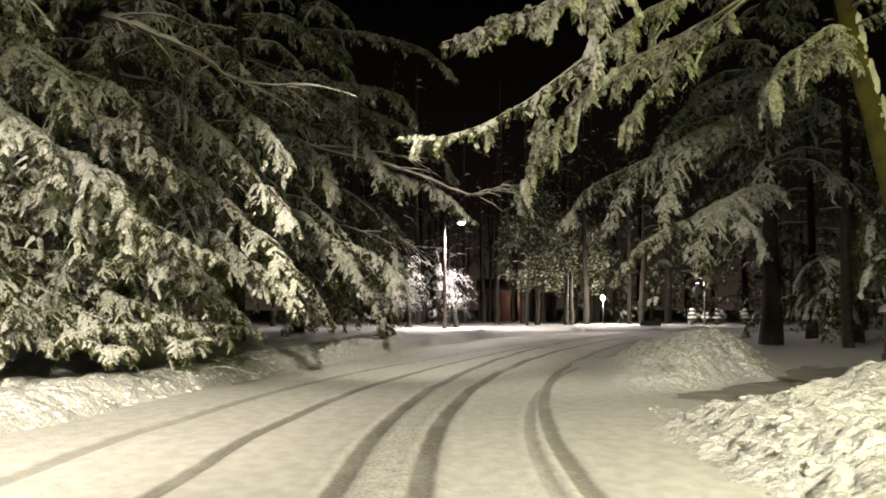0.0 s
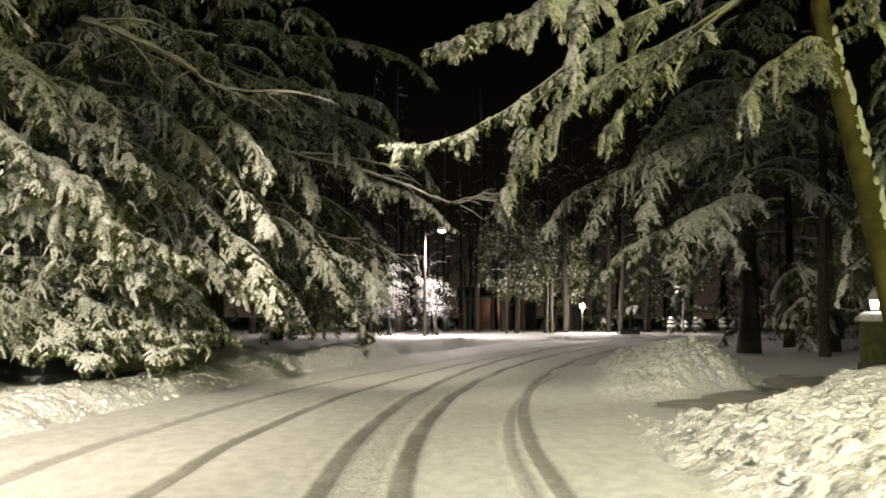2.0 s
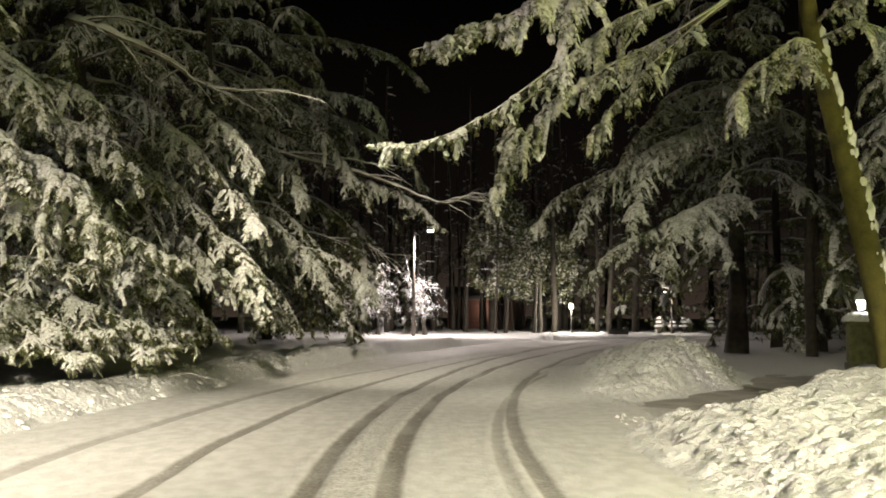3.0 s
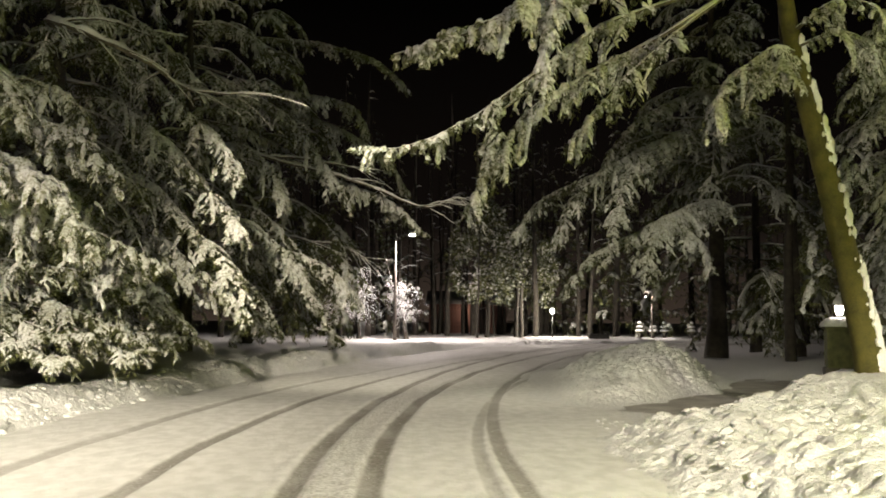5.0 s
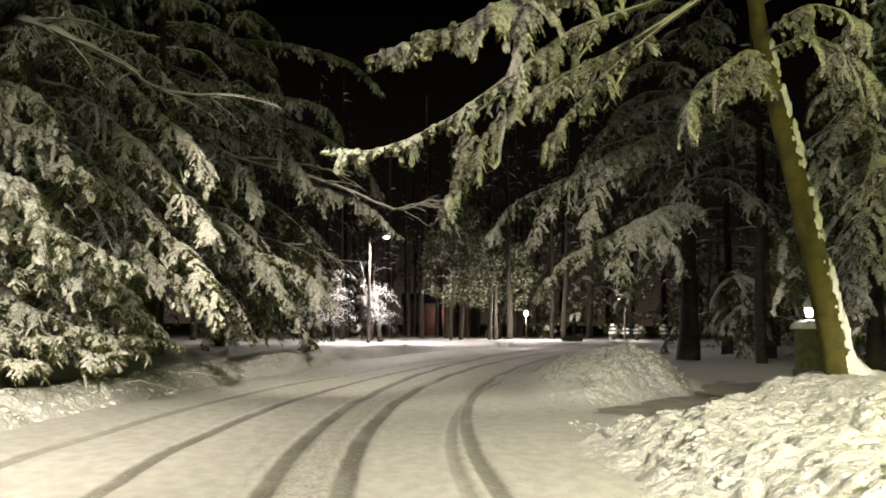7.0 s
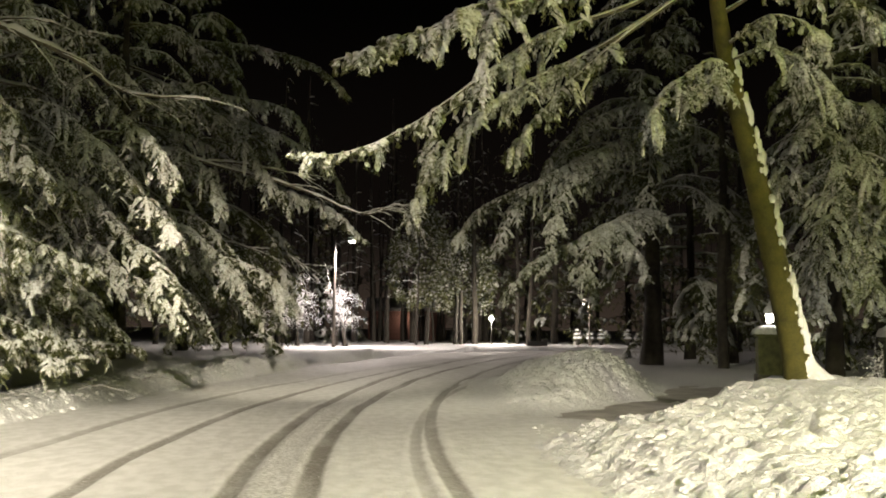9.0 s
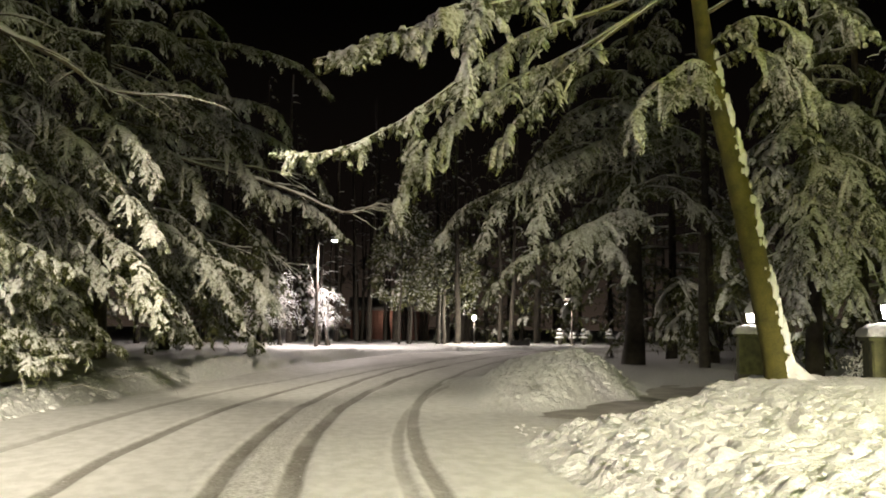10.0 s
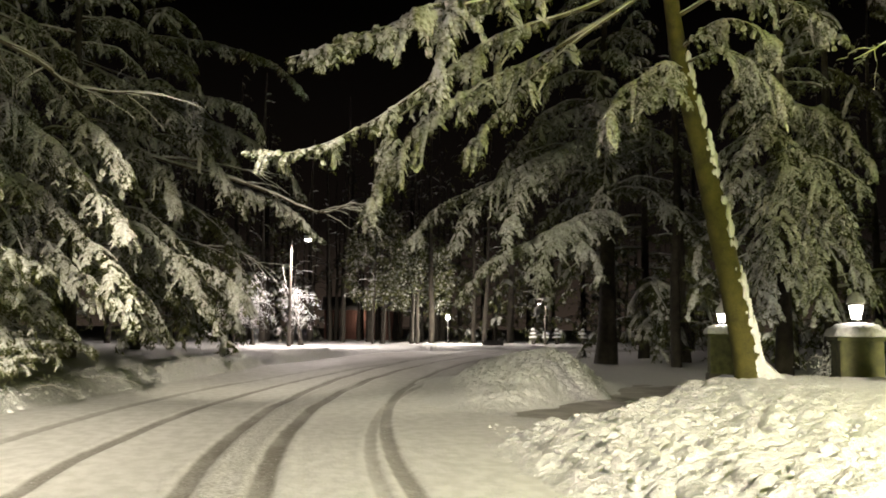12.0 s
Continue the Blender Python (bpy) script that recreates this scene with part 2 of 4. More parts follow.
def unit(v):
    return v / (np.linalg.norm(v, axis=-1, keepdims=True) + 1e-9)


# ---------------------------------------------------------------- ground relief
def lattice(x, y, size, seed):
    """Smooth value noise, 0 to 1, of that cell size."""
    g = np.random.default_rng(seed).random((256, 256))
    u, v = x / size, y / size
    i, j = np.floor(u).astype(int), np.floor(v).astype(int)
    a, b = u - i, v - j
    a, b = a * a * (3 - 2 * a), b * b * (3 - 2 * b)
    return (g[i % 256, j % 256] * (1 - a) + g[(i + 1) % 256, j % 256] * a) * (1 - b) + (g[i % 256, (j + 1) % 256] * (1 - a) + g[(i + 1) % 256, (j + 1) % 256] * a) * b


def clods(x, y, size, seed, soft=False):
    """Rounded lumps of about that size: 1 on top of a lump, 0 in the joints."""
    r = np.random.default_rng(seed)
    px, py, pr = r.random((256, 256)), r.random((256, 256)), r.random((256, 256))
    u, v = x / size, y / size
    i, j = np.floor(u).astype(int), np.floor(v).astype(int)
    best = np.zeros_like(u)
    for di in (-1, 0, 1):
        for dj in (-1, 0, 1):
            a, b = (i + di) % 256, (j + dj) % 256
            d2 = (u - i - di - px[a, b]) ** 2 + (v - j - dj - py[a, b]) ** 2
            rad = 0.35 + 0.45 * pr[a, b]
            top = np.maximum(0, 1 - d2 / rad ** 2)
            best = np.maximum(best, (top if soft else np.sqrt(top)) * rad)
    return best


def step(x, a, b):
    s = np.clip((x - a) / (b - a), 0, 1)
    return s * s * (3 - 2 * s)


ROAD_LEFT, ROAD_RIGHT = -5.3, 2.75


def bend(y):
    """How far the road has swung to its right at y."""
    return 0.0068 * (y - 8) ** 2 * (y > 8) + 0.004 * np.maximum(0, y - 42) ** 3 + 0.002 * (y - 8) ** 2 * (y <= 8)


def rise(y):
    return 0.35 * step(y, 20, 55)


DRIVE = ((4.9, 16.0), (7.9, 19.8), (10.8, 25.0), (15.0, 33.0), (22.0, 42.0))


def drive_offset(x, y):
    """Distance from the middle of the drive."""
    best = np.full(np.shape(x), 1e9)
    for (ax, ay), (bx, by) in zip(DRIVE, DRIVE[1:]):
        u = np.clip(((x - ax) * (bx - ax) + (y - ay) * (by - ay)) / ((bx - ax) ** 2 + (by - ay) ** 2), 0, 1)
        best = np.minimum(best, np.hypot(x - ax - u * (bx - ax), y - ay - u * (by - ay)))
    return best


def relief(x, y):
    """Height of the snow everywhere."""
    x, y = np.asarray(x, dtype=float), np.asarray(y, dtype=float)
    s = x - bend(y)
    z = rise(y) + 0.05 * (lattice(x, y, 2.3, 3) - 0.5)
    wob = 0.5 * (lattice(x, y, 1.6, 5) - 0.5) + 0.25 * (lattice(x, y, 0.5, 6) - 0.5)
    # ploughed ridge and yard on the wooded side
    l = ROAD_LEFT - s + wob
    lump = clods(x, y, 0.34, 11) * 0.13 + clods(x + 3, y, 0.19, 12) * 0.10 + clods(x + 7, y, 0.11, 13) * 0.06
    berm = step(l, -0.15, 1.0) * 0.30 - step(l, 1.1, 2.4) * 0.16
    left = berm * (0.75 + 0.5 * lattice(x, y, 0.9, 14)) + step(l, 2.2, 5.0) * 0.22
    z = z + left + step(l, 0.0, 0.7) * (1 - 0.75 * step(l, 1.8, 3.2)) * lump * (0.35 + 0.9 * lattice(x, y, 1.3, 15)) + step(l, 2, 4) * 0.09 * (lattice(x, y, 0.7, 7) - 0.3)
    z = z - left * 0.7 * step(y, 38, 48)
    # lawn bank on the other side, up to the mouth of the drive
    r = s - ROAD_RIGHT + 0.3 + wob * 0.8
    front = 12.9 + 2.7 * step(x, 4.3, 6.4) + 0.9 * (lattice(x, y, 1.2, 8) - 0.5)
    end = 1 - step(y, front - 0.5, front + 0.7)
    rough = 0.25 + 0.7 * lattice(x, y, 0.9, 24)
    big = clods(x * 0.85, y, 0.34, 21) * 0.05 * rough + 0.10 * (lattice(x, y, 1.1, 25) - 0.5)
    mid = (clods(x * 0.8 + 5, y, 0.24, 22, True) * 0.095 + clods(x * 0.8, y + 2, 0.14, 23, True) * 0.085) * (0.35 + 0.8 * lattice(x, y, 0.45, 26))
    crack = lattice(x * 0.4, y, 0.36, 28) + 0.3 * lattice(x, y, 0.13, 68)
    mid = mid - 0.05 * np.exp(-((crack - 0.62) / 0.10) ** 2)
    bank = step(r, -0.1, 1.9) * 0.40 + step(r, 1.5, 5.0) * 0.40
    calm = 1 - 0.72 * step(r, 3.0, 5.2)
    bank = bank + step(r, -0.35, 0.6) * (big + mid) * calm
    z = z + bank * end
    # ploughed mound past the drive
    d = ((x - 6.3) / 2.0) ** 2 + ((y - 24.0) / 4.6) ** 2
    e = ((x - 5.0) / 2.2) ** 2 + ((y - 19.6) / 2.6) ** 2
    heap = np.exp(-d * 1.5) * 0.84 * (0.85 + 0.3 * lattice(x, y, 1.1, 33))
    apron = np.exp(-e * 1.6) * 0.22
    cover = np.clip(heap * 3 + apron * 3, 0, 1)
    z = z + heap + apron + cover * (clods(x, y, 0.34, 31) * 0.14 + clods(x, y, 0.17, 32) * 0.16) * step(r, -0.2, 0.5)
    # the drive, cleared between bank and mound
    z = z + (rise(y) - 0.02 - z) * (1 - step(drive_offset(x, y) + 0.5 * (lattice(x, y, 0.8, 62) - 0.5), 1.1, 2.3)) * (y < 45) * (x > 2.5)
    # ground past the mound, up to the wood
    z = z + step(r, 4.5, 7.0) * step(y, 24, 28) * 0.12
    return z


def axis(stops):
    """Grid lines from (start, spacing) pairs."""
    out = []
    for (a, h), (b, _) in zip(stops, stops[1:]):
        out.append(np.arange(a, b - 1e-6, h))
    return np.concatenate(out + [[stops[-1][0]]])


def make_ground():
    xs = axis([(-600, 60), (-120, 10), (-30, 1.2), (-13, 0.22), (-8.5, 0.085), (-0.5, 0.25), (1.5, 0.06), (2.8, 0.045), (9, 0.07), (11, 0.14), (16, 0.8), (40, 10), (120, 60), (600, 1)])
    ys = axis([(-600, 60), (-120, 10), (-20, 1.0), (5, 0.045), (15.5, 0.065), (19, 0.075), (27, 0.16), (32, 0.25), (60, 1.0), (90, 10), (160, 60), (700, 1)])
    x, y = np.meshgrid(xs, ys, indexing="ij")
    z = relief(x, y)
    s = x - bend(y)
    z = z - 0.05 * step(s, ROAD_LEFT - 0.5, ROAD_LEFT - 0.1) * (1 - step(s, ROAD_RIGHT + 0.1, ROAD_RIGHT + 0.5)) * (y < 58)
    i, j = np.meshgrid(np.arange(len(xs) - 1), np.arange(len(ys) - 1), indexing="ij")
    w = len(ys)
    f = np.stack([i * w + j, (i + 1) * w + j, (i + 1) * w + j + 1, i * w + j + 1], -1).reshape(-1, 4)
    ob = put("ground", mesh_of("ground", np.stack([x, y, z], -1), f, SNOW, True))
    tagged(ob, "deep snow with ploughed lumpy banks beside the road", "snow ground", kind="structure")


def make_road():
    ss = axis([(ROAD_LEFT - 0.6, 0.06), (ROAD_RIGHT + 0.7, 1)])
    ys = axis([(-60, 4), (-4, 0.5), (5, 0.10), (20, 0.25), (58, 1)])
    s, y = np.meshgrid(ss, ys, indexing="ij")
    x = s + bend(y)
    z = rise(y) + 0.05 * (lattice(x, y, 2.3, 3) - 0.5) + 0.005 * (lattice(x, y, 0.3, 41) - 0.5)
    for x0, k, half, depth in TRACKS:
        off = np.abs(x - x0 - k * (y - 8) ** 2)
        z = z - 0.022 * depth * np.exp(-(off / half) ** 4) + 0.014 * np.exp(-((off - half * 1.7) / 0.05) ** 2)
    i, j = np.meshgrid(np.arange(len(ss) - 1), np.arange(len(ys) - 1), indexing="ij")
    w = len(ys)
    f = np.stack([i * w + j, (i + 1) * w + j, (i + 1) * w + j + 1, i * w + j + 1], -1).reshape(-1, 4)
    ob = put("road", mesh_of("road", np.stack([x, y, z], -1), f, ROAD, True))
    tagged(ob, "snow-covered road with dark curving tyre tracks", "road", kind="structure")


def make_drive():
    mid = smooth_path([(x, y, 0) for x, y in DRIVE], 110)
    t = unit(np.gradient(mid, axis=0))
    side = np.stack([t[:, 1], -t[:, 0], 0 * t[:, 0]], 1)
    w = np.linspace(-2.4, 2.4, 36)
    g = mid[:, None] + side[:, None] * w[None, :, None]
    x, y = g[..., 0], g[..., 1]
    z = rise(y) - 0.008 + 0.02 * (lattice(x, y, 0.5, 61) - 0.5) - 0.10 * step(np.abs(w), 1.9, 2.4)[None]
    i, j = np.meshgrid(np.arange(len(mid) - 1), np.arange(35), indexing="ij")
    f = np.stack([i * 36 + j, (i + 1) * 36 + j, (i + 1) * 36 + j + 1, i * 36 + j + 1], -1).reshape(-1, 4)
    ob = put("driveway", mesh_of("driveway", np.stack([x, y, z], -1), f, SHADED_SLUSH, True))
    tagged(ob, "cleared drive, thin slush darkened for the shade between snow heaps", "driveway", kind="structure")


make_ground()
make_road()
make_drive()


# ---------------------------------------------------------------- conifers
def blades(base, along, side, length, width):
    """Slim pointed leaves: one triangle each."""
    tip = base + along * length[:, None]
    v = np.stack([base - side * width[:, None] / 2, base + side * width[:, None] / 2, tip], 1).reshape(-1, 3)
    return v, np.arange(len(v)).reshape(-1, 3)


def pads(base, along, side, length, width, height):
    """Little tapered ridges of snow: two sloping faces each."""
    up = unit(np.cross(along, side))
    up = np.where(up[:, 2:3] < 0, -up, up)
    a, b = base, base + along * length[:, None]
    m = base + along * (length * 0.42)[:, None]
    w = side * (width / 2)[:, None]
    low = up * (height * 0.8)[:, None]
    v = np.stack([a, m + w - low, b, m - w - low], 1).reshape(-1, 3) + np.repeat(low, 4, 0) * 0.6
    k = np.arange(len(base))[:, None, None] * 4
    f = (np.array([[0, 1, 2], [0, 2, 3]])[None] + k).reshape(-1, 3)
    return v, f


def strips(pts, side, width, height):
    """Soft rounded cushions of snow along rows of points (k, m, 3): three bands each, blunt at the ends."""
    k, m, _ = pts.shape
    z = np.array([0, 0, 1.0])
    w, h = (width[..., None] / 2), height[..., None]
    v = np.stack([pts - side * w - z * h * 0.7, pts - side * w * 0.5 + z * h * 0.8, pts + side * w * 0.5 + z * h * 0.8, pts + side * w - z * h * 0.7], 2)
    a = np.arange(k)[:, None, None] * m * 4 + np.arange(m - 1)[None, :, None] * 4 + np.arange(3)[None, None, :]
    f = np.stack([a, a + 4, a + 5, a + 1], -1).reshape(-1, 4)
    return v.reshape(-1, 3), f


def foliage(path, rng, size=1.0, gap=0.11, reach=0.75, hang=0.7, snow=0.7, start=0.1, leaf=1.0, curtain=0.5, fine=1.0):
    """Sprays along a limb: shoots that arch over and hang, lobed fingers off them, needles below, snow cushions on top."""
    seg = np.linalg.norm(np.diff(path, axis=0), axis=1)
    dist = np.concatenate([[0], np.cumsum(seg)])
    total = dist[-1]
    d = np.arange(start * total, total, gap * size)
    d = np.repeat(d, 2) + rng.uniform(-0.45, 0.45, 2 * len(d)) * gap * size
    d = np.clip(d, 0, total)
    sgn = np.tile([1.0, -1.0], len(d) // 2)
    p = np.stack([np.interp(d, dist, path[:, k]) for k in range(3)], 1)
    tan = np.gradient(path, axis=0)
    t = unit(np.stack([np.interp(d, dist, tan[:, k]) for k in range(3)], 1))
    z = np.array([0, 0, 1.0])
    lat = unit(np.cross(t, z)) * sgn[:, None]
    u = d / total
    n = len(d)
    # sprays come in tufts, with thin places between them
    tuft = 0.62 + 0.5 * np.sin(d / size * rng.uniform(4.5, 6.5) + rng.uniform(0, 6)) + 0.25 * np.sin(d / size * 13 + rng.uniform(0, 6))
    ln = size * reach * (0.30 + 0.75 * np.sin(np.pi * np.clip(0.12 + 0.80 * u, 0, 1))) * rng.uniform(0.55, 1.1, n) * np.clip(tuft, 0.35, 1.1)
    ln = np.minimum(ln, 0.22 * size + 0.8 * (total - d) + 0.06)
    fall = rng.random(n) < curtain
    d0 = unit(t * rng.uniform(0.25, 0.7, n)[:, None] + lat * np.where(fall, rng.uniform(0.2, 0.5, n), rng.uniform(0.6, 1.0, n))[:, None] + z * rng.uniform(-0.1, 0.2, n)[:, None])
    hg = np.where(fall, rng.uniform(0.9, 1.35, n), rng.uniform(0.45, 0.95, n)) * hang
    m = 6
    v = np.linspace(0.0, 1.0, m)
    pts = p[:, None] + d0[:, None] * (ln[:, None] * v * (1 - 0.42 * v * np.clip(hg, 0, 1.2)[:, None]))[..., None] - z * (hg * ln)[:, None, None] * (v ** 1.6)[None, :, None]
    pts = pts + np.cumsum(rng.normal(0, 0.009 * size, pts.shape), 1)
    tg = unit(np.gradient(pts, axis=1))
    sd = unit(np.cross(tg, np.broadcast_to(z, tg.shape) + 0.02))
    # hanging fingers off each shoot
    nf = max(2, int(6 * fine / leaf))
    w = np.linspace(0.10, 0.98, nf)
    rows = []
    for side in (1, -1):
        x = np.clip(w[None] + rng.uniform(-0.08, 0.08, (n, nf)), 0, 1) * (m - 1)
        i0 = np.minimum(x.astype(int), m - 2)
        fr = (x - i0)[..., None]
        r = np.arange(n)[:, None]
        b = pts[r, i0] * (1 - fr) + pts[r, i0 + 1] * fr
        tt, ss = tg[r, i0], sd[r, i0] * side
        fl = np.minimum(ln[:, None] * 0.40 * (1.1 - 0.6 * w[None]), 0.26 * size) * rng.uniform(0.6, 1.2, (n, nf))
        dr = unit(tt * rng.uniform(0.3, 0.9, (n, nf))[..., None] + ss * rng.uniform(0.5, 1.0, (n, nf))[..., None])
        q = np.stack([b, b + dr * (0.5 * fl)[..., None] - z * (0.10 * fl)[..., None], b + dr * (0.85 * fl)[..., None] - z * (fl * rng.uniform(0.3, 0.75, (n, nf)))[..., None]], 2)
        rows.append(q.reshape(-1, 3, 3))
    fing = np.concatenate(rows)
    owner = np.tile(np.repeat(np.arange(n), nf), 2)
    ft = unit(fing[:, 2] - fing[:, 0])
    fs = unit(np.cross(ft, z + 0.02))
    # needles: short slim leaves along the fingers, some of them standing out of the snow
    gb, ga, gl = [], [], []
    nb = max(2, int(5.6 / leaf))
    for k in range(nb):
        c = (k + 0.5) / nb
        b = fing[:, 0] * (1 - c) ** 2 + 2 * c * (1 - c) * fing[:, 1] + c * c * fing[:, 2]
        for side in (1, -1):
            gb.append(b + rng.normal(0, 0.010 * size, b.shape))
            ga.append(unit(ft * rng.uniform(0.3, 1.0, (len(b), 1)) + fs * side * rng.uniform(0.4, 1.0, (len(b), 1)) + z * rng.uniform(-0.9, 0.35, (len(b), 1))))
            gl.append(size * leaf * rng.uniform(0.035, 0.075, len(b)))
    base, al, ll = np.concatenate(gb), np.concatenate(ga), np.concatenate(gl)
    gv, gf = blades(base, al, unit(np.cross(al, rng.normal(0, 0.6, al.shape) + z)), ll, ll * rng.uniform(0.2, 0.36, len(ll)))
    # snow lies in patches, thick on some shoots and shaken off others
    heap = np.clip(np.sin(u * rng.uniform(8, 15) + rng.uniform(0, 6)) + 0.35 * np.sin(u * 31 + rng.uniform(0, 6)), 0, 1) ** 1.5
    patch = np.clip(snow * rng.uniform(0.35, 1.5, n) * (0.55 + 0.9 * heap), 0, 1)
    keep = rng.random(n) < patch * 1.15
    wide = size / fine ** 0.7 * rng.uniform(0.075, 0.12, (n, 1)) * np.array([0.7, 1.0, 1.15, 1.15, 1.0, 0.45])[None] * rng.uniform(0.65, 1.35, (n, m)) * (0.85 + 0.8 * snow * heap)[:, None]
    sv, sf = strips(pts[keep] + z * 0.004 * size, sd[keep], wide[keep], wide[keep] * rng.uniform(0.25, 0.5, (keep.sum(), m)))
    kf = rng.random(len(fing)) < patch[owner] * 0.95
    fw = size * min(leaf, 1.4) ** 0.7 / fine ** 0.9 * rng.uniform(0.075, 0.125, (len(fing), 1)) * np.array([1.0, 1.05, 0.4])[None] * rng.uniform(0.75, 1.25, (len(fing), 3))
    fsd = np.repeat(fs[:, None], 3, 1)
    tv, tf = strips(fing[kf] + z * 0.003 * size, fsd[kf], fw[kf], fw[kf] * rng.uniform(0.18, 0.38, (kf.sum(), 3)))
    return gv, gf, np.concatenate([sv, tv]), np.concatenate([sf, tf + len(sv)])


def ridge_snow(path, radii, rng, load=1.0, least=0.014):
    """Uneven snow lying along the top of a bare limb."""
    n = len(path)
    t = unit(np.gradient(path, axis=0))
    side = unit(np.cross(t, np.array([0, 0, 1.0])))
    r = np.asarray(radii)
    h = (r * 0.9 + least) * np.clip(rng.normal(1.0, 0.35, n), 0.2, 2) * load
    up = np.array([0, 0, 1.0])
    rows = [path - side * (r * 0.95)[:, None] + up * (r * 0.25)[:, None], path - side * (r * 0.7)[:, None] + up * (r * 0.7 + h * 0.7)[:, None],
            path + up * (r + h)[:, None], path + side * (r * 0.7)[:, None] + up * (r * 0.7 + h * 0.7)[:, None], path + side * (r * 0.95)[:, None] + up * (r * 0.25)[:, None]]
    v = np.stack(rows, 1).reshape(-1, 3)
    i, j = np.meshgrid(np.arange(n - 1), np.arange(4), indexing="ij")
    f = np.stack([i * 5 + j, (i + 1) * 5 + j, (i + 1) * 5 + j + 1, i * 5 + j + 1], -1).reshape(-1, 4)
    return v, f


def limb_set(name, path, radius, rng, load=0.7, **kw):
    """Meshes of one limb: wood, needles, snow on the sprays, snow on the wood."""
    radii = radius * (1 - 0.88 * np.linspace(0, 1, len(path)) ** 0.9)
    wv, wf = tube(path, radii, 6)
    gv, gf, sv, sf = foliage(path, rng, **kw)
    rv, rf = ridge_snow(path, radii, rng, load)
    return (mesh_of(name + "_wood", wv, wf, BARK, True), mesh_of(name + "_needles", gv, gf, NEEDLES), mesh_of(name + "_snow", sv, sf, SPRAY_SNOW, True),
            mesh_of(name + "_ridge", rv, rf, SNOW_PAD, True))


def hang_limb(meshes, tree, m=None):
    wood = put("limb", meshes[0], tree, m=m)
    tagged(put("needles", meshes[1], wood, "drooping dark green needle sprays"), kind="stuff")
    tagged(put("spray_snow", meshes[2], wood, "patchy white snow on sprays"), kind="stuff")
    put("limb_snow", meshes[3], wood, "thin ridge of snow")
    return wood


def limb_kit(seed, count, size, gap, leaf, snow, reach=0.75, curtain=0.5):
    """Limbs of length 4, growing along +x, rising a little and then sinking."""
    kit = []
    for k in range(count):
        rng = np.random.default_rng(seed + k)
        u = np.linspace(0, 1, 26 if size < 2 else 11)
        lift, sink = rng.uniform(0.1, 0.8), rng.uniform(1.7, 2.9)
        sway = rng.uniform(-0.5, 0.5)
        path = np.stack([4 * u * (1 - 0.10 * u * u), sway * np.sin(u * 2.6) * u, lift * u * 2 - sink * u ** 2.2 + 0.03 * np.sin(u * 17 + k)], 1)
        kit.append(limb_set("limb", path, 0.055, rng, size=size, gap=gap, leaf=leaf, snow=snow, reach=reach, curtain=curtain, hang=0.75, fine=1.2))
    return kit


NEAR_KIT = limb_kit(100, 10, 1.0, 0.155, 1.4, 0.38, reach=1.0, curtain=0.3)
FAR_KIT = limb_kit(200, 5, 1.8, 0.18, 1.7, 0.32, reach=0.7, curtain=0.35)
WOOD_KIT = limb_kit(300, 4, 2.0, 0.44, 2.2, 0.34, reach=0.7, curtain=0.4)


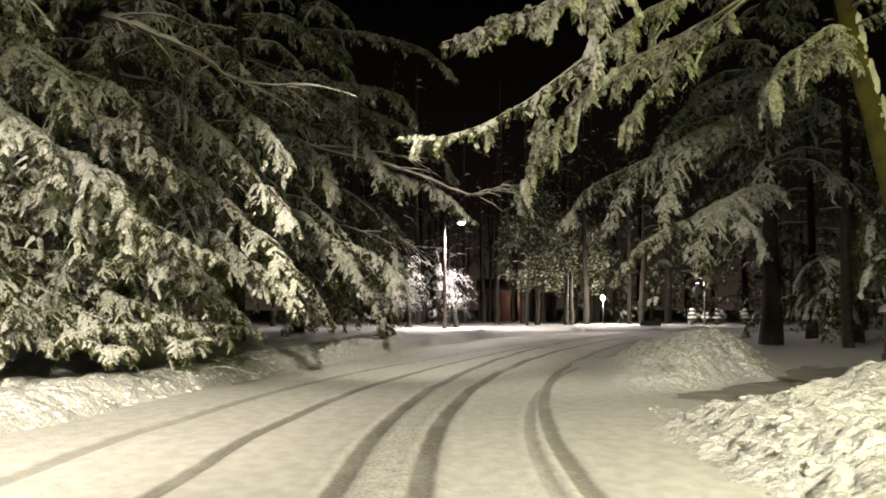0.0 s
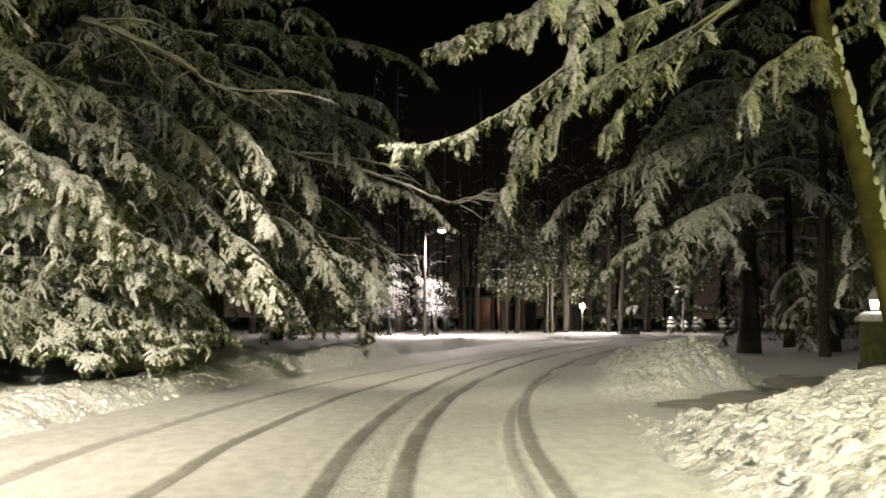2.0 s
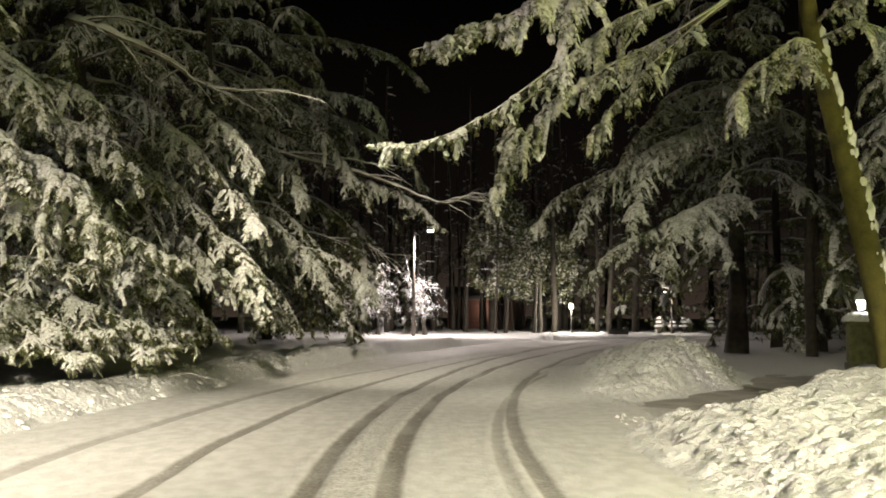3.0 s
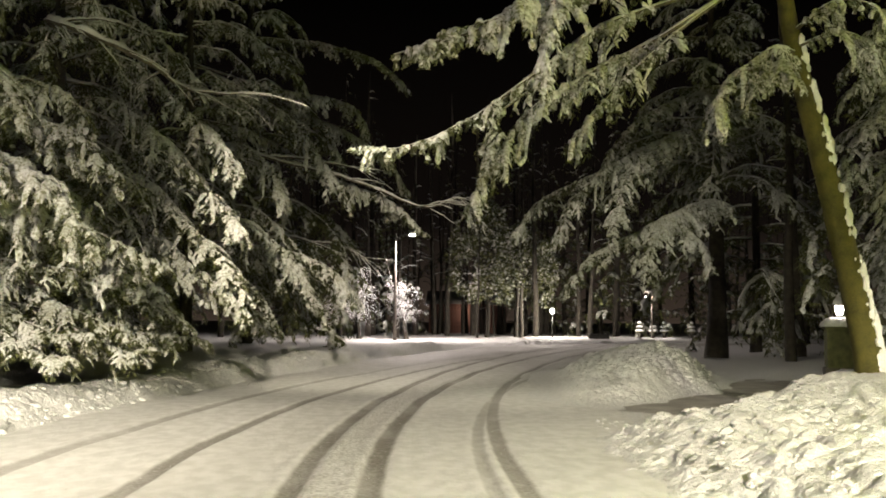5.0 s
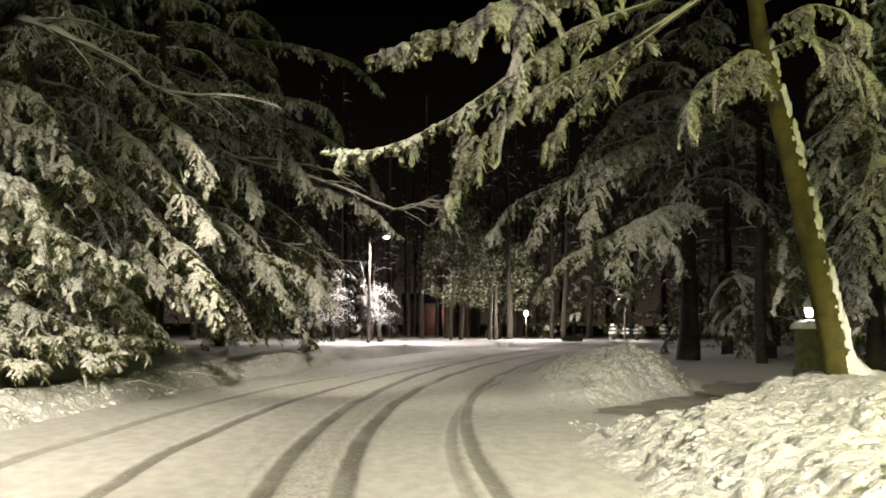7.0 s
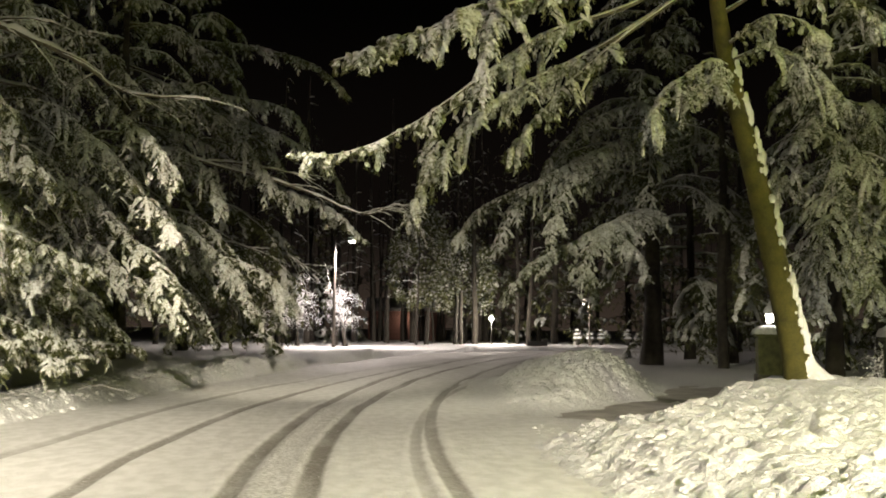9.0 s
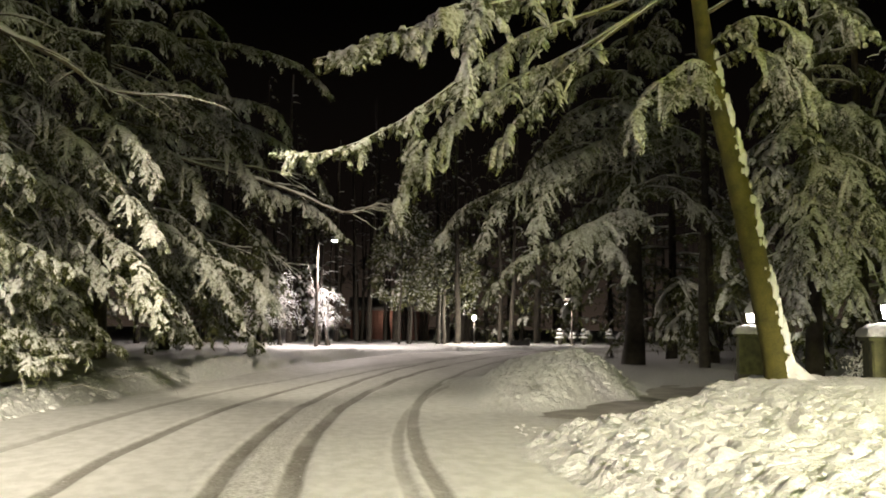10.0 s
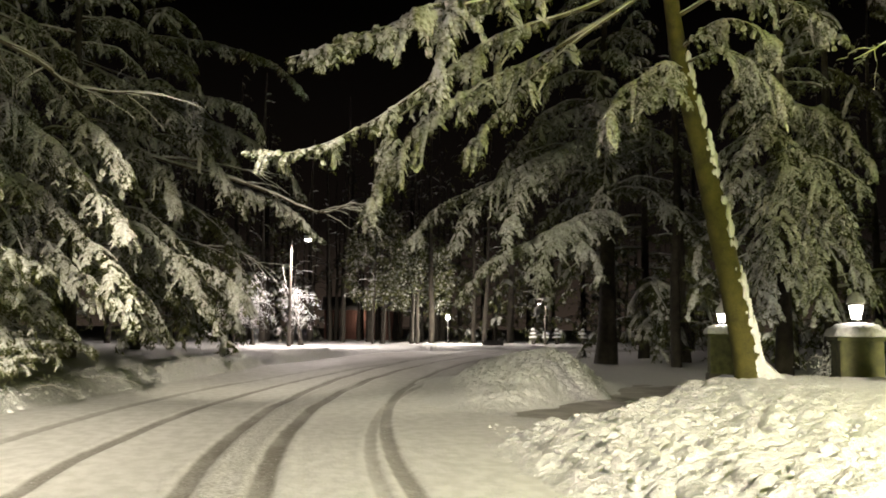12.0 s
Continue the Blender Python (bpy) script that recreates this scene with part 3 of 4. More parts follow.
def conifer(place, height, spread, kit, seed, label, count, low=0.8, facing=None, radius=0.22, group="snowy conifers", lean=(0, 0), top=1.0, own=()):
    """A tree with a tapered trunk and whorls of sinking limbs; facing: the side (degrees) on which more limbs are left."""
    rng = np.random.default_rng(seed)
    tree = thing("snowy_conifer", place, label, "conifer tree", group)
    u = np.linspace(0, 1, 22)
    path = np.stack([lean[0] * u + 0.06 * np.sin(u * 7), lean[1] * u + 0.05 * np.cos(u * 6), height * u - 0.2], 1)
    v, f = tube(path, radius * (1.25 - 0.25 * np.clip(u * 12, 0, 1)) * (1 - 0.93 * u), 10, 0.05, rng)
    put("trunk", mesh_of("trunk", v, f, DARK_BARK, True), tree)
    for k in range(count):
        q = (k + rng.uniform(0, 0.9)) / count
        z = low + (height * top - low) * q ** 1.25
        reach = spread * (1 - (z / height)) ** 0.6 * rng.uniform(0.7, 1.12) * (0.75 + 0.25 * min(1, z / 2.5))
        a = rng.uniform(0, 360) if facing is None or rng.random() < 0.3 else facing + rng.normal(0, 55)
        s = max(0.12, reach / 4)
        droop = rng.uniform(-6, 14) if z > 1.6 else rng.uniform(-14, 2)
        base = np.array([np.interp(z, path[:, 2], path[:, 0]), np.interp(z, path[:, 2], path[:, 1]), z])
        thick = 0.55 * s + 0.45 * min(1.0, 1.25 * s)
        m = Matrix.Translation(base) @ Euler((radians(rng.uniform(-12, 12)), radians(droop), radians(a))).to_matrix().to_4x4() @ Matrix.Diagonal((s, thick, thick, 1))
        hang_limb(kit[rng.integers(len(kit))], tree, m)
    for k, (load, *pts) in enumerate(own):
        q = np.array(pts) - np.array(place)
        root = np.array([np.interp(q[0, 2] + 0.3, path[:, 2], path[:, 0]), np.interp(q[0, 2] + 0.3, path[:, 2], path[:, 1]), q[0, 2] + 0.3])
        p = smooth_path(np.vstack([root[None], q]), 34)
        p = p + np.cumsum(rng.normal(0, 0.022, p.shape), 0) * np.linspace(0, 1, 34)[:, None]
        r = np.linalg.norm(q[0] - root) / (np.linalg.norm(q[0] - root) + np.linalg.norm(np.diff(q, axis=0), axis=1).sum())
        hang_limb(limb_set("limb", p, 0.034, rng, load=0.12, size=1.0 if load > 0.5 else 0.85, gap=0.12, leaf=1.1, reach=1.05, snow=load * (0.9 if load > 0.5 else 1.5), start=0.6 * r,
                           curtain=0.3 if load > 0.5 else 0.12, hang=0.75 if load > 0.5 else 0.55, fine=1.0 if load > 0.5 else 1.6), tree)
    return tree


# wooded side of the road, from the viewer outwards
LEFT_LABEL = "tall conifer with drooping snow-laden branches beside the road"
# limbs that stand out: how much snow they carry, and the points they pass
NEAR_OWN = (
    (0.95, (-6.92, 15.50, 4.31), (-5.98, 14.80, 4.00), (-5.17, 14.30, 3.57), (-4.55, 14.00, 2.82)),
    (0.85, (-7.20, 16.50, 5.49), (-6.10, 16.00, 4.93), (-5.29, 15.60, 4.51), (-4.55, 15.30, 3.81)),
    (0.95, (-6.95, 16.50, 3.59), (-5.77, 16.00, 3.19), (-4.69, 15.60, 2.87), (-3.70, 15.30, 2.38)),
    (0.42, (-7.94, 17.20, 2.68), (-6.56, 17.00, 2.52), (-5.27, 16.80, 2.31), (-4.26, 16.60, 2.00)),
)
LOW_OWN = (
    (0.35, (-7.94, 17.90, 2.67), (-6.70, 17.60, 2.17), (-5.56, 17.40, 1.74), (-4.33, 17.30, 1.24)),
    (0.4, (-8.00, 17.20, 2.37), (-7.10, 17.00, 1.92), (-6.31, 16.90, 1.54), (-5.59, 16.80, 1.16)),
    (0.3, (-6.78, 18.60, 2.95), (-5.65, 18.40, 2.34), (-4.73, 18.30, 1.84), (-3.87, 18.20, 1.30)),
    (0.42, (-8.00, 15.80, 2.65), (-7.31, 15.50, 2.10), (-6.83, 15.30, 1.64), (-6.59, 15.20, 1.22)),
    (0.4, (-7.60, 16.60, 1.95), (-6.70, 16.30, 1.42), (-5.90, 16.10, 0.97), (-5.20, 16.00, 0.48)),
    (0.35, (-6.60, 17.60, 1.75), (-5.60, 17.40, 1.32), (-4.80, 17.30, 0.87), (-4.20, 17.20, 0.38)),
    (0.5, (-8.30, 15.40, 2.05), (-7.70, 15.00, 1.52), (-7.20, 14.70, 1.02), (-6.90, 14.60, 0.48)),
    (0.3, (-6.44, 18.80, 2.03), (-5.62, 18.70, 1.63), (-4.93, 18.60, 1.28), (-4.28, 18.50, 0.95)),
)
# the low limbs end just over the snow; a second tier of the same hangs behind them
LOW_OWN = tuple((load, *((x, y, max(0.95, z)) for x, y, z in pts)) for load, *pts in LOW_OWN)
LOW_OWN = LOW_OWN + tuple((load + 0.08, *((x + 0.1, y + 0.7, max(1.25, z - 0.5)) for x, y, z in pts)) for load, *pts in LOW_OWN)
NEAR_OWN = NEAR_OWN + (
    (0.95, (-7.37, 14.50, 5.01), (-6.43, 14.00, 4.46), (-5.79, 13.70, 4.07), (-5.31, 13.50, 3.58)),
    (0.7, (-7.58, 16.00, 6.25), (-6.77, 15.50, 5.63), (-6.09, 15.00, 5.13), (-5.73, 14.80, 4.54)),
    (0.6, (-7.22, 17.00, 5.92), (-6.14, 16.60, 5.66), (-5.44, 16.30, 5.34), (-5.03, 16.10, 5.00)),
)
SECOND_OWN = (
    (0.75, (-6.56, 22.50, 6.64), (-5.16, 21.80, 5.43), (-4.15, 21.40, 4.32), (-3.28, 21.00, 3.26)),
    (0.8, (-5.99, 22.50, 4.87), (-4.74, 21.80, 3.72), (-3.86, 21.30, 2.90), (-3.21, 21.00, 2.01)),
    (0.75, (-5.70, 22.00, 3.47), (-4.66, 21.50, 2.75), (-3.85, 21.00, 2.15), (-3.29, 20.80, 1.55)),
    (0.7, (-6.30, 23.00, 7.60), (-4.93, 22.50, 6.51), (-4.02, 22.00, 5.73), (-3.58, 21.80, 4.90)),
    (0.6, (-6.06, 21.00, 2.76), (-5.17, 20.50, 2.25), (-4.56, 20.00, 1.80), (-4.15, 19.80, 1.40)),
)
THIRD_OWN = (
    (0.7, (-5.87, 31.00, 9.51), (-3.55, 30.40, 8.06), (-2.41, 30.00, 6.52), (-1.50, 29.80, 5.23)),
    (0.75, (-4.69, 32.00, 7.82), (-2.16, 31.60, 6.40), (-0.08, 31.40, 5.52), (1.29, 31.20, 4.37)),
    (0.8, (-4.83, 29.50, 4.66), (-3.53, 29.00, 3.75), (-2.62, 28.60, 2.65), (-2.09, 28.40, 1.50)),
    (0.85, (-4.77, 29.00, 6.88), (-3.93, 28.60, 6.38), (-3.47, 28.40, 5.74), (-3.23, 28.30, 4.87)),
    (0.8, (-4.01, 30.00, 3.81), (-2.36, 29.60, 3.30), (-1.46, 29.20, 2.45), (-1.19, 29.00, 1.65)),
    (0.6, (-4.46, 33.00, 9.63), (-2.24, 32.60, 9.13), (-1.35, 32.40, 8.69), (-0.91, 32.20, 7.76)),
)
FOURTH_OWN = (
    (0.3, (-5.31, 36.00, 12.34), (-2.66, 35.50, 11.98), (-0.72, 35.00, 11.29), (0.40, 34.80, 10.07)),
    (0.7, (-3.99, 36.00, 9.48), (-1.79, 35.50, 8.62), (-0.29, 35.00, 7.56), (0.65, 34.80, 6.27)),
)
BROAD_OWN = (
    (0.85, (10.67, 32.50, 8.41), (7.62, 30.50, 6.97), (5.78, 29.60, 5.56), (4.86, 29.00, 4.00)),
    (0.85, (10.68, 32.50, 8.51), (8.27, 30.20, 7.10), (7.14, 29.00, 5.65), (6.71, 28.40, 4.03)),
    (0.8, (10.81, 32.50, 5.76), (8.23, 30.20, 4.64), (6.37, 29.20, 3.75), (5.28, 28.80, 2.78)),
    (0.85, (11.01, 32.50, 5.76), (8.71, 30.00, 4.71), (7.78, 28.60, 3.71), (7.60, 28.00, 2.49)),
    (0.8, (11.01, 32.50, 5.76), (9.40, 30.50, 4.67), (9.47, 29.60, 3.96), (9.63, 29.20, 3.06)),
    (0.6, (10.83, 33.00, 8.02), (7.48, 31.50, 6.77), (5.12, 31.00, 5.75), (3.76, 30.60, 4.41)),
    (0.6, (11.06, 33.00, 9.83), (8.65, 31.50, 8.68), (7.33, 30.80, 7.59), (6.67, 30.40, 6.59)),
)
PILLAR_OWN = (
    (0.75, (10.81, 20.00, 6.94), (11.46, 19.20, 6.52), (12.01, 18.80, 6.08), (12.33, 18.60, 5.31)),
    (0.9, (11.06, 20.00, 5.24), (10.51, 18.80, 4.17), (9.97, 18.20, 3.14), (9.71, 18.00, 1.97)),
    (0.85, (11.05, 20.00, 4.98), (11.67, 19.20, 4.25), (12.20, 18.80, 3.36), (12.47, 18.60, 2.32)),
    (0.8, (10.94, 20.00, 6.16), (11.31, 19.00, 5.21), (11.58, 18.60, 4.42), (11.69, 18.40, 3.55)),
    (0.7, (10.94, 20.00, 6.55), (9.88, 19.30, 5.71), (9.28, 18.90, 4.88), (8.79, 18.70, 3.87)),
    (0.85, (11.05, 20.00, 4.85), (11.15, 18.80, 3.82), (10.97, 18.30, 3.05), (10.95, 18.10, 2.10)),
)
conifer((-12.2, 13.4, 0.4), 15, 4.8, NEAR_KIT, 1, LEFT_LABEL, 40, 1.8, -30)
conifer((-9.4, 16.8, 0.4), 17, 5.0, NEAR_KIT, 2, LEFT_LABEL, 52, 2.0, -35, own=NEAR_OWN + LOW_OWN)
conifer((-8.3, 23.6, 0.4), 18, 5.2, NEAR_KIT, 3, LEFT_LABEL, 52, 2.5, -35, own=SECOND_OWN)
conifer((-6.7, 31.0, 0.5), 19, 5.2, NEAR_KIT, 4, LEFT_LABEL, 50, 2.8, -35, own=THIRD_OWN)
conifer((-14.5, 23.0, 0.4), 20, 6.0, FAR_KIT, 5, LEFT_LABEL, 36, 2.5, -40)
conifer((-5.7, 37.5, 0.6), 19, 5.8, FAR_KIT, 6, LEFT_LABEL, 40, 2.2, -40, own=FOURTH_OWN)
conifer((-11.5, 34.0, 0.5), 21, 6.5, FAR_KIT, 7, LEFT_LABEL, 36, 3.0, -40)
# lawn side
conifer((12.4, 36.0, 0.4), 18, 6.4, NEAR_KIT, 8, "tall conifer with broad sinking snowy limbs", 34, 6.4, 215, radius=0.38, own=BROAD_OWN)
conifer((11.4, 20.6, 0.3), 14, 3.2, NEAR_KIT, 9, "conifer with snowy drooping limbs behind stone pillars", 22, 5.0, 250, radius=0.2, own=PILLAR_OWN)
conifer((16.5, 27.0, 0.3), 17, 6.0, FAR_KIT, 10, "dark conifer with snowy limbs at the drive", 30, 2.4, 220)
conifer((15.5, 40.0, 0.4), 18, 6.5, FAR_KIT, 11, "dark conifer with snowy limbs at the drive", 36, 1.2, 220)


# ---------------------------------------------------------------- leaning tree on the lawn bank
def leaning_tree():
    rng = np.random.default_rng(50)
    tree = thing("leaning_tree", (7.45, 14.6, 0.55), "leaning mossy-barked tree with snow stuck to one side", "tree")
    o = np.array([7.45, 14.6, 0.55])
    path = smooth_path(np.array([(7.52, 14.6, 0.45), (7.42, 14.6, 1.2), (7.10, 14.5, 2.52), (6.64, 14.4, 4.35), (6.28, 14.3, 5.61), (6.03, 14.2, 6.9), (5.8, 14.0, 9.0), (5.75, 13.9, 12.0)]) - o, 60)
    u = np.linspace(0, 1, 60)
    radii = 0.235 * (1 - 0.75 * u ** 1.2) * (1 + 0.28 * np.exp(-u * 30))
    v, f = tube(path, radii, 18, 0.025, rng)
    put("trunk", mesh_of("trunk", v, f, MOSSY_BARK, True), tree, "mossy olive-brown bark")
    # snow plastered on the sheltered side: a ragged strip and loose specks
    bm = bmesh.new()
    for k in range(1000):
        q = rng.random() ** 1.3 * 0.62
        i = int(q * 59)
        wide = rng.normal(0, 0.34 - 0.2 * q) - 0.05
        if rng.random() < 0.35:
            wide = rng.uniform(-0.9, 0.5)
        if 0.5 * np.sin(q * 75) + 0.3 * np.sin(q * 190 + 1) + rng.random() < 0.62 and q > 0.12:
            continue
        a = -0.45 + wide
        c = path[i] + np.array([np.cos(a), np.sin(a), 0]) * radii[i] * 1.0
        r = rng.uniform(0.03, 0.09) * (1.3 - 0.5 * q) * (1.0 if abs(wide) < 0.4 else 0.45)
        bmesh.ops.create_icosphere(bm, subdivisions=1, radius=1, matrix=Matrix.Translation(c) @ Matrix.Rotation(a, 4, "Z") @ Matrix.Diagonal((r * 0.6, r * rng.uniform(0.7, 1.3), r * rng.uniform(0.8, 2.2), 1)) @ Matrix.Rotation(rng.uniform(0, 3), 4, "X"))
    tagged(part("trunk_snow", bm, SNOW_PAD, tree, "ragged strip of snow stuck to the bark"), kind="stuff")
    # drift against the foot
    bm = bmesh.new()
    n = 26
    prev = None
    for k in range(n):
        w = k / (n - 1)
        z = 0.72 * (1 - w) ** 2.2
        ring = []
        for j in range(14):
            a = -1.25 + 2.75 * j / 13
            r = 0.17 + (0.05 + 1.2 * w ** 1.2 * (0.55 + 0.45 * np.cos(a + 0.35))) * math.sin(math.pi * (j + 0.15) / 13.3) ** 0.6 + 0.012 * rng.standard_normal()
            ring.append(bm.verts.new((r * np.cos(a) - 0.12 * z * 1.6 + 0.03, r * np.sin(a), 0.03 + z)))
        if prev:
            for j in range(13):
                bm.faces.new((prev[j], prev[j + 1], ring[j + 1], ring[j])).smooth = True
        prev = ring
    part("foot_drift", bm, SNOW, tree, "smooth snow drift against the foot")
    sprays = (
        (((5.9, 14.0, 7.3), (4.98, 13.6, 6.50), (3.73, 13.0, 5.60), (2.58, 12.6, 4.90), (1.75, 12.4, 4.35), (1.1, 12.2, 3.45)), 0.06, 0.46, 0.85, 0.9, 0.8),
        (((5.9, 14.0, 7.4), (4.40, 13.5, 6.42), (2.90, 13.0, 5.70), (1.86, 12.5, 4.85), (0.95, 12.5, 4.18), (0.21, 12.8, 3.90), (-0.54, 13.0, 3.82)), 0.05, 0.35, 0.6, 0.7, 0.6),
        (((5.9, 13.9, 7.6), (4.2, 11.6, 6.6), (2.6, 10.0, 5.35), (1.45, 9.2, 4.75), (0.70, 8.9, 4.35), (-0.07, 8.8, 4.11)), 0.06, 0.5, 0.55, 0.9, 0.5),
        (((5.9, 14.0, 7.2), (4.7, 13.0, 6.2), (3.6, 12.4, 5.3), (2.9, 12.2, 4.6), (2.3, 12.0, 3.9)), 0.05, 0.58, 0.7, 0.6, 0.8),
        (((2.2, 9.7, 5.15), (1.70, 9.3, 5.02), (1.58, 9.1, 4.67), (1.51, 9.0, 4.30), (1.48, 8.95, 4.05)), 0.02, 0.25, 0.5, 1.0, 0.9),
        (((1.9, 9.5, 5.0), (1.27, 9.1, 4.70), (1.01, 9.0, 4.49), (0.73, 8.9, 4.34), (0.40, 8.85, 4.21)), 0.02, 0.2, 0.4, 1.0, 0.8),
        (((1.75, 12.5, 4.6), (1.39, 12.4, 4.29), (1.24, 12.3, 3.84), (1.09, 12.2, 3.37), (0.98, 12.15, 3.05)), 0.02, 0.2, 0.5, 1.0, 0.9),
        (((6.2, 14.2, 5.75), (5.75, 13.8, 5.70), (5.2, 13.5, 5.35), (4.74, 13.2, 4.95), (4.45, 13.0, 4.45)), 0.03, 0.15, 0.8, 1.0, 0.8),
        (((6.25, 14.2, 5.5), (5.9, 13.7, 5.55), (5.5, 13.4, 5.2), (5.15, 13.2, 4.75)), 0.025, 0.15, 0.7, 1.0, 0.8),
        (((6.25, 14.2, 5.85), (6.72, 13.8, 5.95), (7.23, 13.5, 5.65), (7.62, 13.3, 5.10)), 0.03, 0.1, 0.9, 1.0, 0.8),
        (((6.2, 14.1, 6.1), (6.55, 13.6, 6.35), (7.0, 13.3, 6.2), (7.4, 13.1, 5.75)), 0.03, 0.1, 0.8, 1.0, 0.8),
        (((6.1, 14.2, 6.6), (6.8, 13.8, 6.9), (7.8, 13.4, 6.6), (8.6, 13.2, 5.9)), 0.04, 0.2, 0.6, 0.9, 0.7),
    )
    for pts, r, start, reach, snow, curtain in sprays:
        p = smooth_path(np.array(pts) - o, 34)
        p = p + np.cumsum(rng.normal(0, 0.008, p.shape), 0) * np.linspace(0, 1, 34)[:, None]
        hang_limb(limb_set("limb", p, r, rng, size=0.75, gap=0.15, leaf=0.85, reach=reach * 1.15, load=0.15, snow=snow * 0.8, start=start, curtain=curtain * 0.7, hang=0.9, fine=1.0), tree)


leaning_tree()


# ---------------------------------------------------------------- gate pillars
def gate_pillar(place, label):
    p = thing("gate_pillar", place, label, "gate pillar", "gate pillars", -18)
    p.matrix_basis = p.matrix_basis @ Matrix.Diagonal((0.92, 0.92, 1, 1))
    part("base", box(0, 0, -0.35, 0.86, 0.86, 0.53, 0.02), STONE_DARK, p)
    part("shaft", box(0, 0, 0.18, 0.76, 0.76, 0.98, 0.025), STONE, p)
    part("capstone", box(0, 0, 1.16, 0.90, 0.90, 0.07, 0.02), STONE, p)
    bm = box(0, 0, 1.23, 0.95, 0.95, 0.24, 0.0)
    bmesh.ops.subdivide_edges(bm, edges=bm.edges[:], cuts=5, use_grid_fill=True)
    for v in bm.verts:
        r = max(abs(v.co.x), abs(v.co.y)) / 0.475
        h = (v.co.z - 1.23) / 0.24
        v.co.x *= 1 - 0.12 * h * h * r
        v.co.y *= 1 - 0.12 * h * h * r
        v.co.z -= 0.09 * h * r ** 4 - 0.015 * noise.noise(v.co * 4)
    for f in bm.faces:
        f.smooth = True
    part("cap_snow", bm, SNOW, p, "thick rounded cushion of snow")
    lamp = part("lantern_foot", lathe([(0.09, 1.45), (0.085, 1.49), (0.05, 1.50), (0.05, 1.53), (0.08, 1.54)]), METAL, p)
    part("lantern_glass", lathe([(0.08, 1.535), (0.125, 1.74), (0.12, 1.765)], 8), LAMP_GLASS, p, "glowing white lantern glass").visible_shadow = False
    part("lantern_rim", lathe([(0.13, 1.765), (0.175, 1.775), (0.155, 1.80), (0.10, 1.83)], 8), METAL, p)
    part("lantern_snow", lathe([(0.18, 1.79), (0.172, 1.84), (0.145, 1.91), (0.09, 1.97), (0.03, 2.0)]), SNOW, p, "pointed hood of snow")
    return p


gate_pillar((9.66, 15.0, 0.24), "square stone gate pillar with lit lantern and snow cap")
gate_pillar((11.5, 24.0, 0.24), "square stone gate pillar with lit lantern beside the drive")


# ---------------------------------------------------------------- lamps along the road
def street_lamp(place, height, toward, label, out=0.95):
    p = thing("street_lamp", place, label, "street lamp", "street lamps", toward)
    part("pole", lathe([(0.11, -0.3), (0.105, 0.4), (0.085, height * 0.5), (0.06, height)], 12), POLE_WOOD, p)
    arm = tube(smooth_path([(0, 0, height - 0.5), (out * 0.3, 0, height - 0.1), (out - 0.2, 0, height)], 14), np.full(14, 0.03), 8)
    put("arm", mesh_of("arm", *arm, METAL, True), p)
    part("lamp_head", box(out, 0, height - 0.03, 0.55, 0.26, 0.12, 0.04), METAL, p)
    part("lamp_lens", lathe([(0.09, -0.10), (0.19, -0.05), (0.21, 0.0)], 12), STREET_GLASS, p, "glowing lens", Matrix.Translation((out, 0, height - 0.04))).visible_shadow = False
    part("lamp_snow", box(out, 0, height + 0.09, 0.5, 0.24, 0.07, 0.03), SNOW, p)
    return p


street_lamp((0.09, 52.0, 0.35), 5.95, -10, "slim street lamp post, lit, on a snowy verge")
# this lamp and the four after it are unseen, added for their light
street_lamp((UNSEEN_A[0] - 0.95, UNSEEN_A[1], 0.3), UNSEEN_A[2] - 0.1, 0, "unseen lamp post added on the wooded verge")
street_lamp((UNSEEN_B[0] + 0.95, UNSEEN_B[1], 0.5), UNSEEN_B[2] - 0.3, 180, "unseen lamp post added for yellowish light on the lawn")
street_lamp((UNSEEN_E[0] - 0.95, UNSEEN_E[1], 0.3), UNSEEN_E[2] - 0.2, 0, "unseen lamp post added among the roadside trees")
street_lamp((UNSEEN_F[0] - 3.2, UNSEEN_F[1], 0.3), UNSEEN_F[2] - 0.2, 0, "unseen lamp post added at the edge of the road", 3.2)
street_lamp((UNSEEN_C[0] + 2.4, UNSEEN_C[1], 0.1), UNSEEN_C[2] + 0.15, 180, "tall unseen lamp post added, reaching towards the road", 2.4)


def post_lantern(place):
    p = thing("post_lantern", place, "glowing lantern on a slim dark post", "lantern")
    part("post", lathe([(0.04, -0.2), (0.032, 0.5), (0.024, 1.66)], 10), METAL, p)
    part("glass", lathe([(0.07, 1.66), (0.13, 1.75), (0.14, 1.86), (0.09, 1.95)], 12), LAMP_GLASS, p, "glowing round glass").visible_shadow = False
    part("hood", lathe([(0.15, 1.98), (0.11, 2.05), (0.02, 2.10)], 12), SNOW, p)


post_lantern((10.42, 62.0, 0.42))


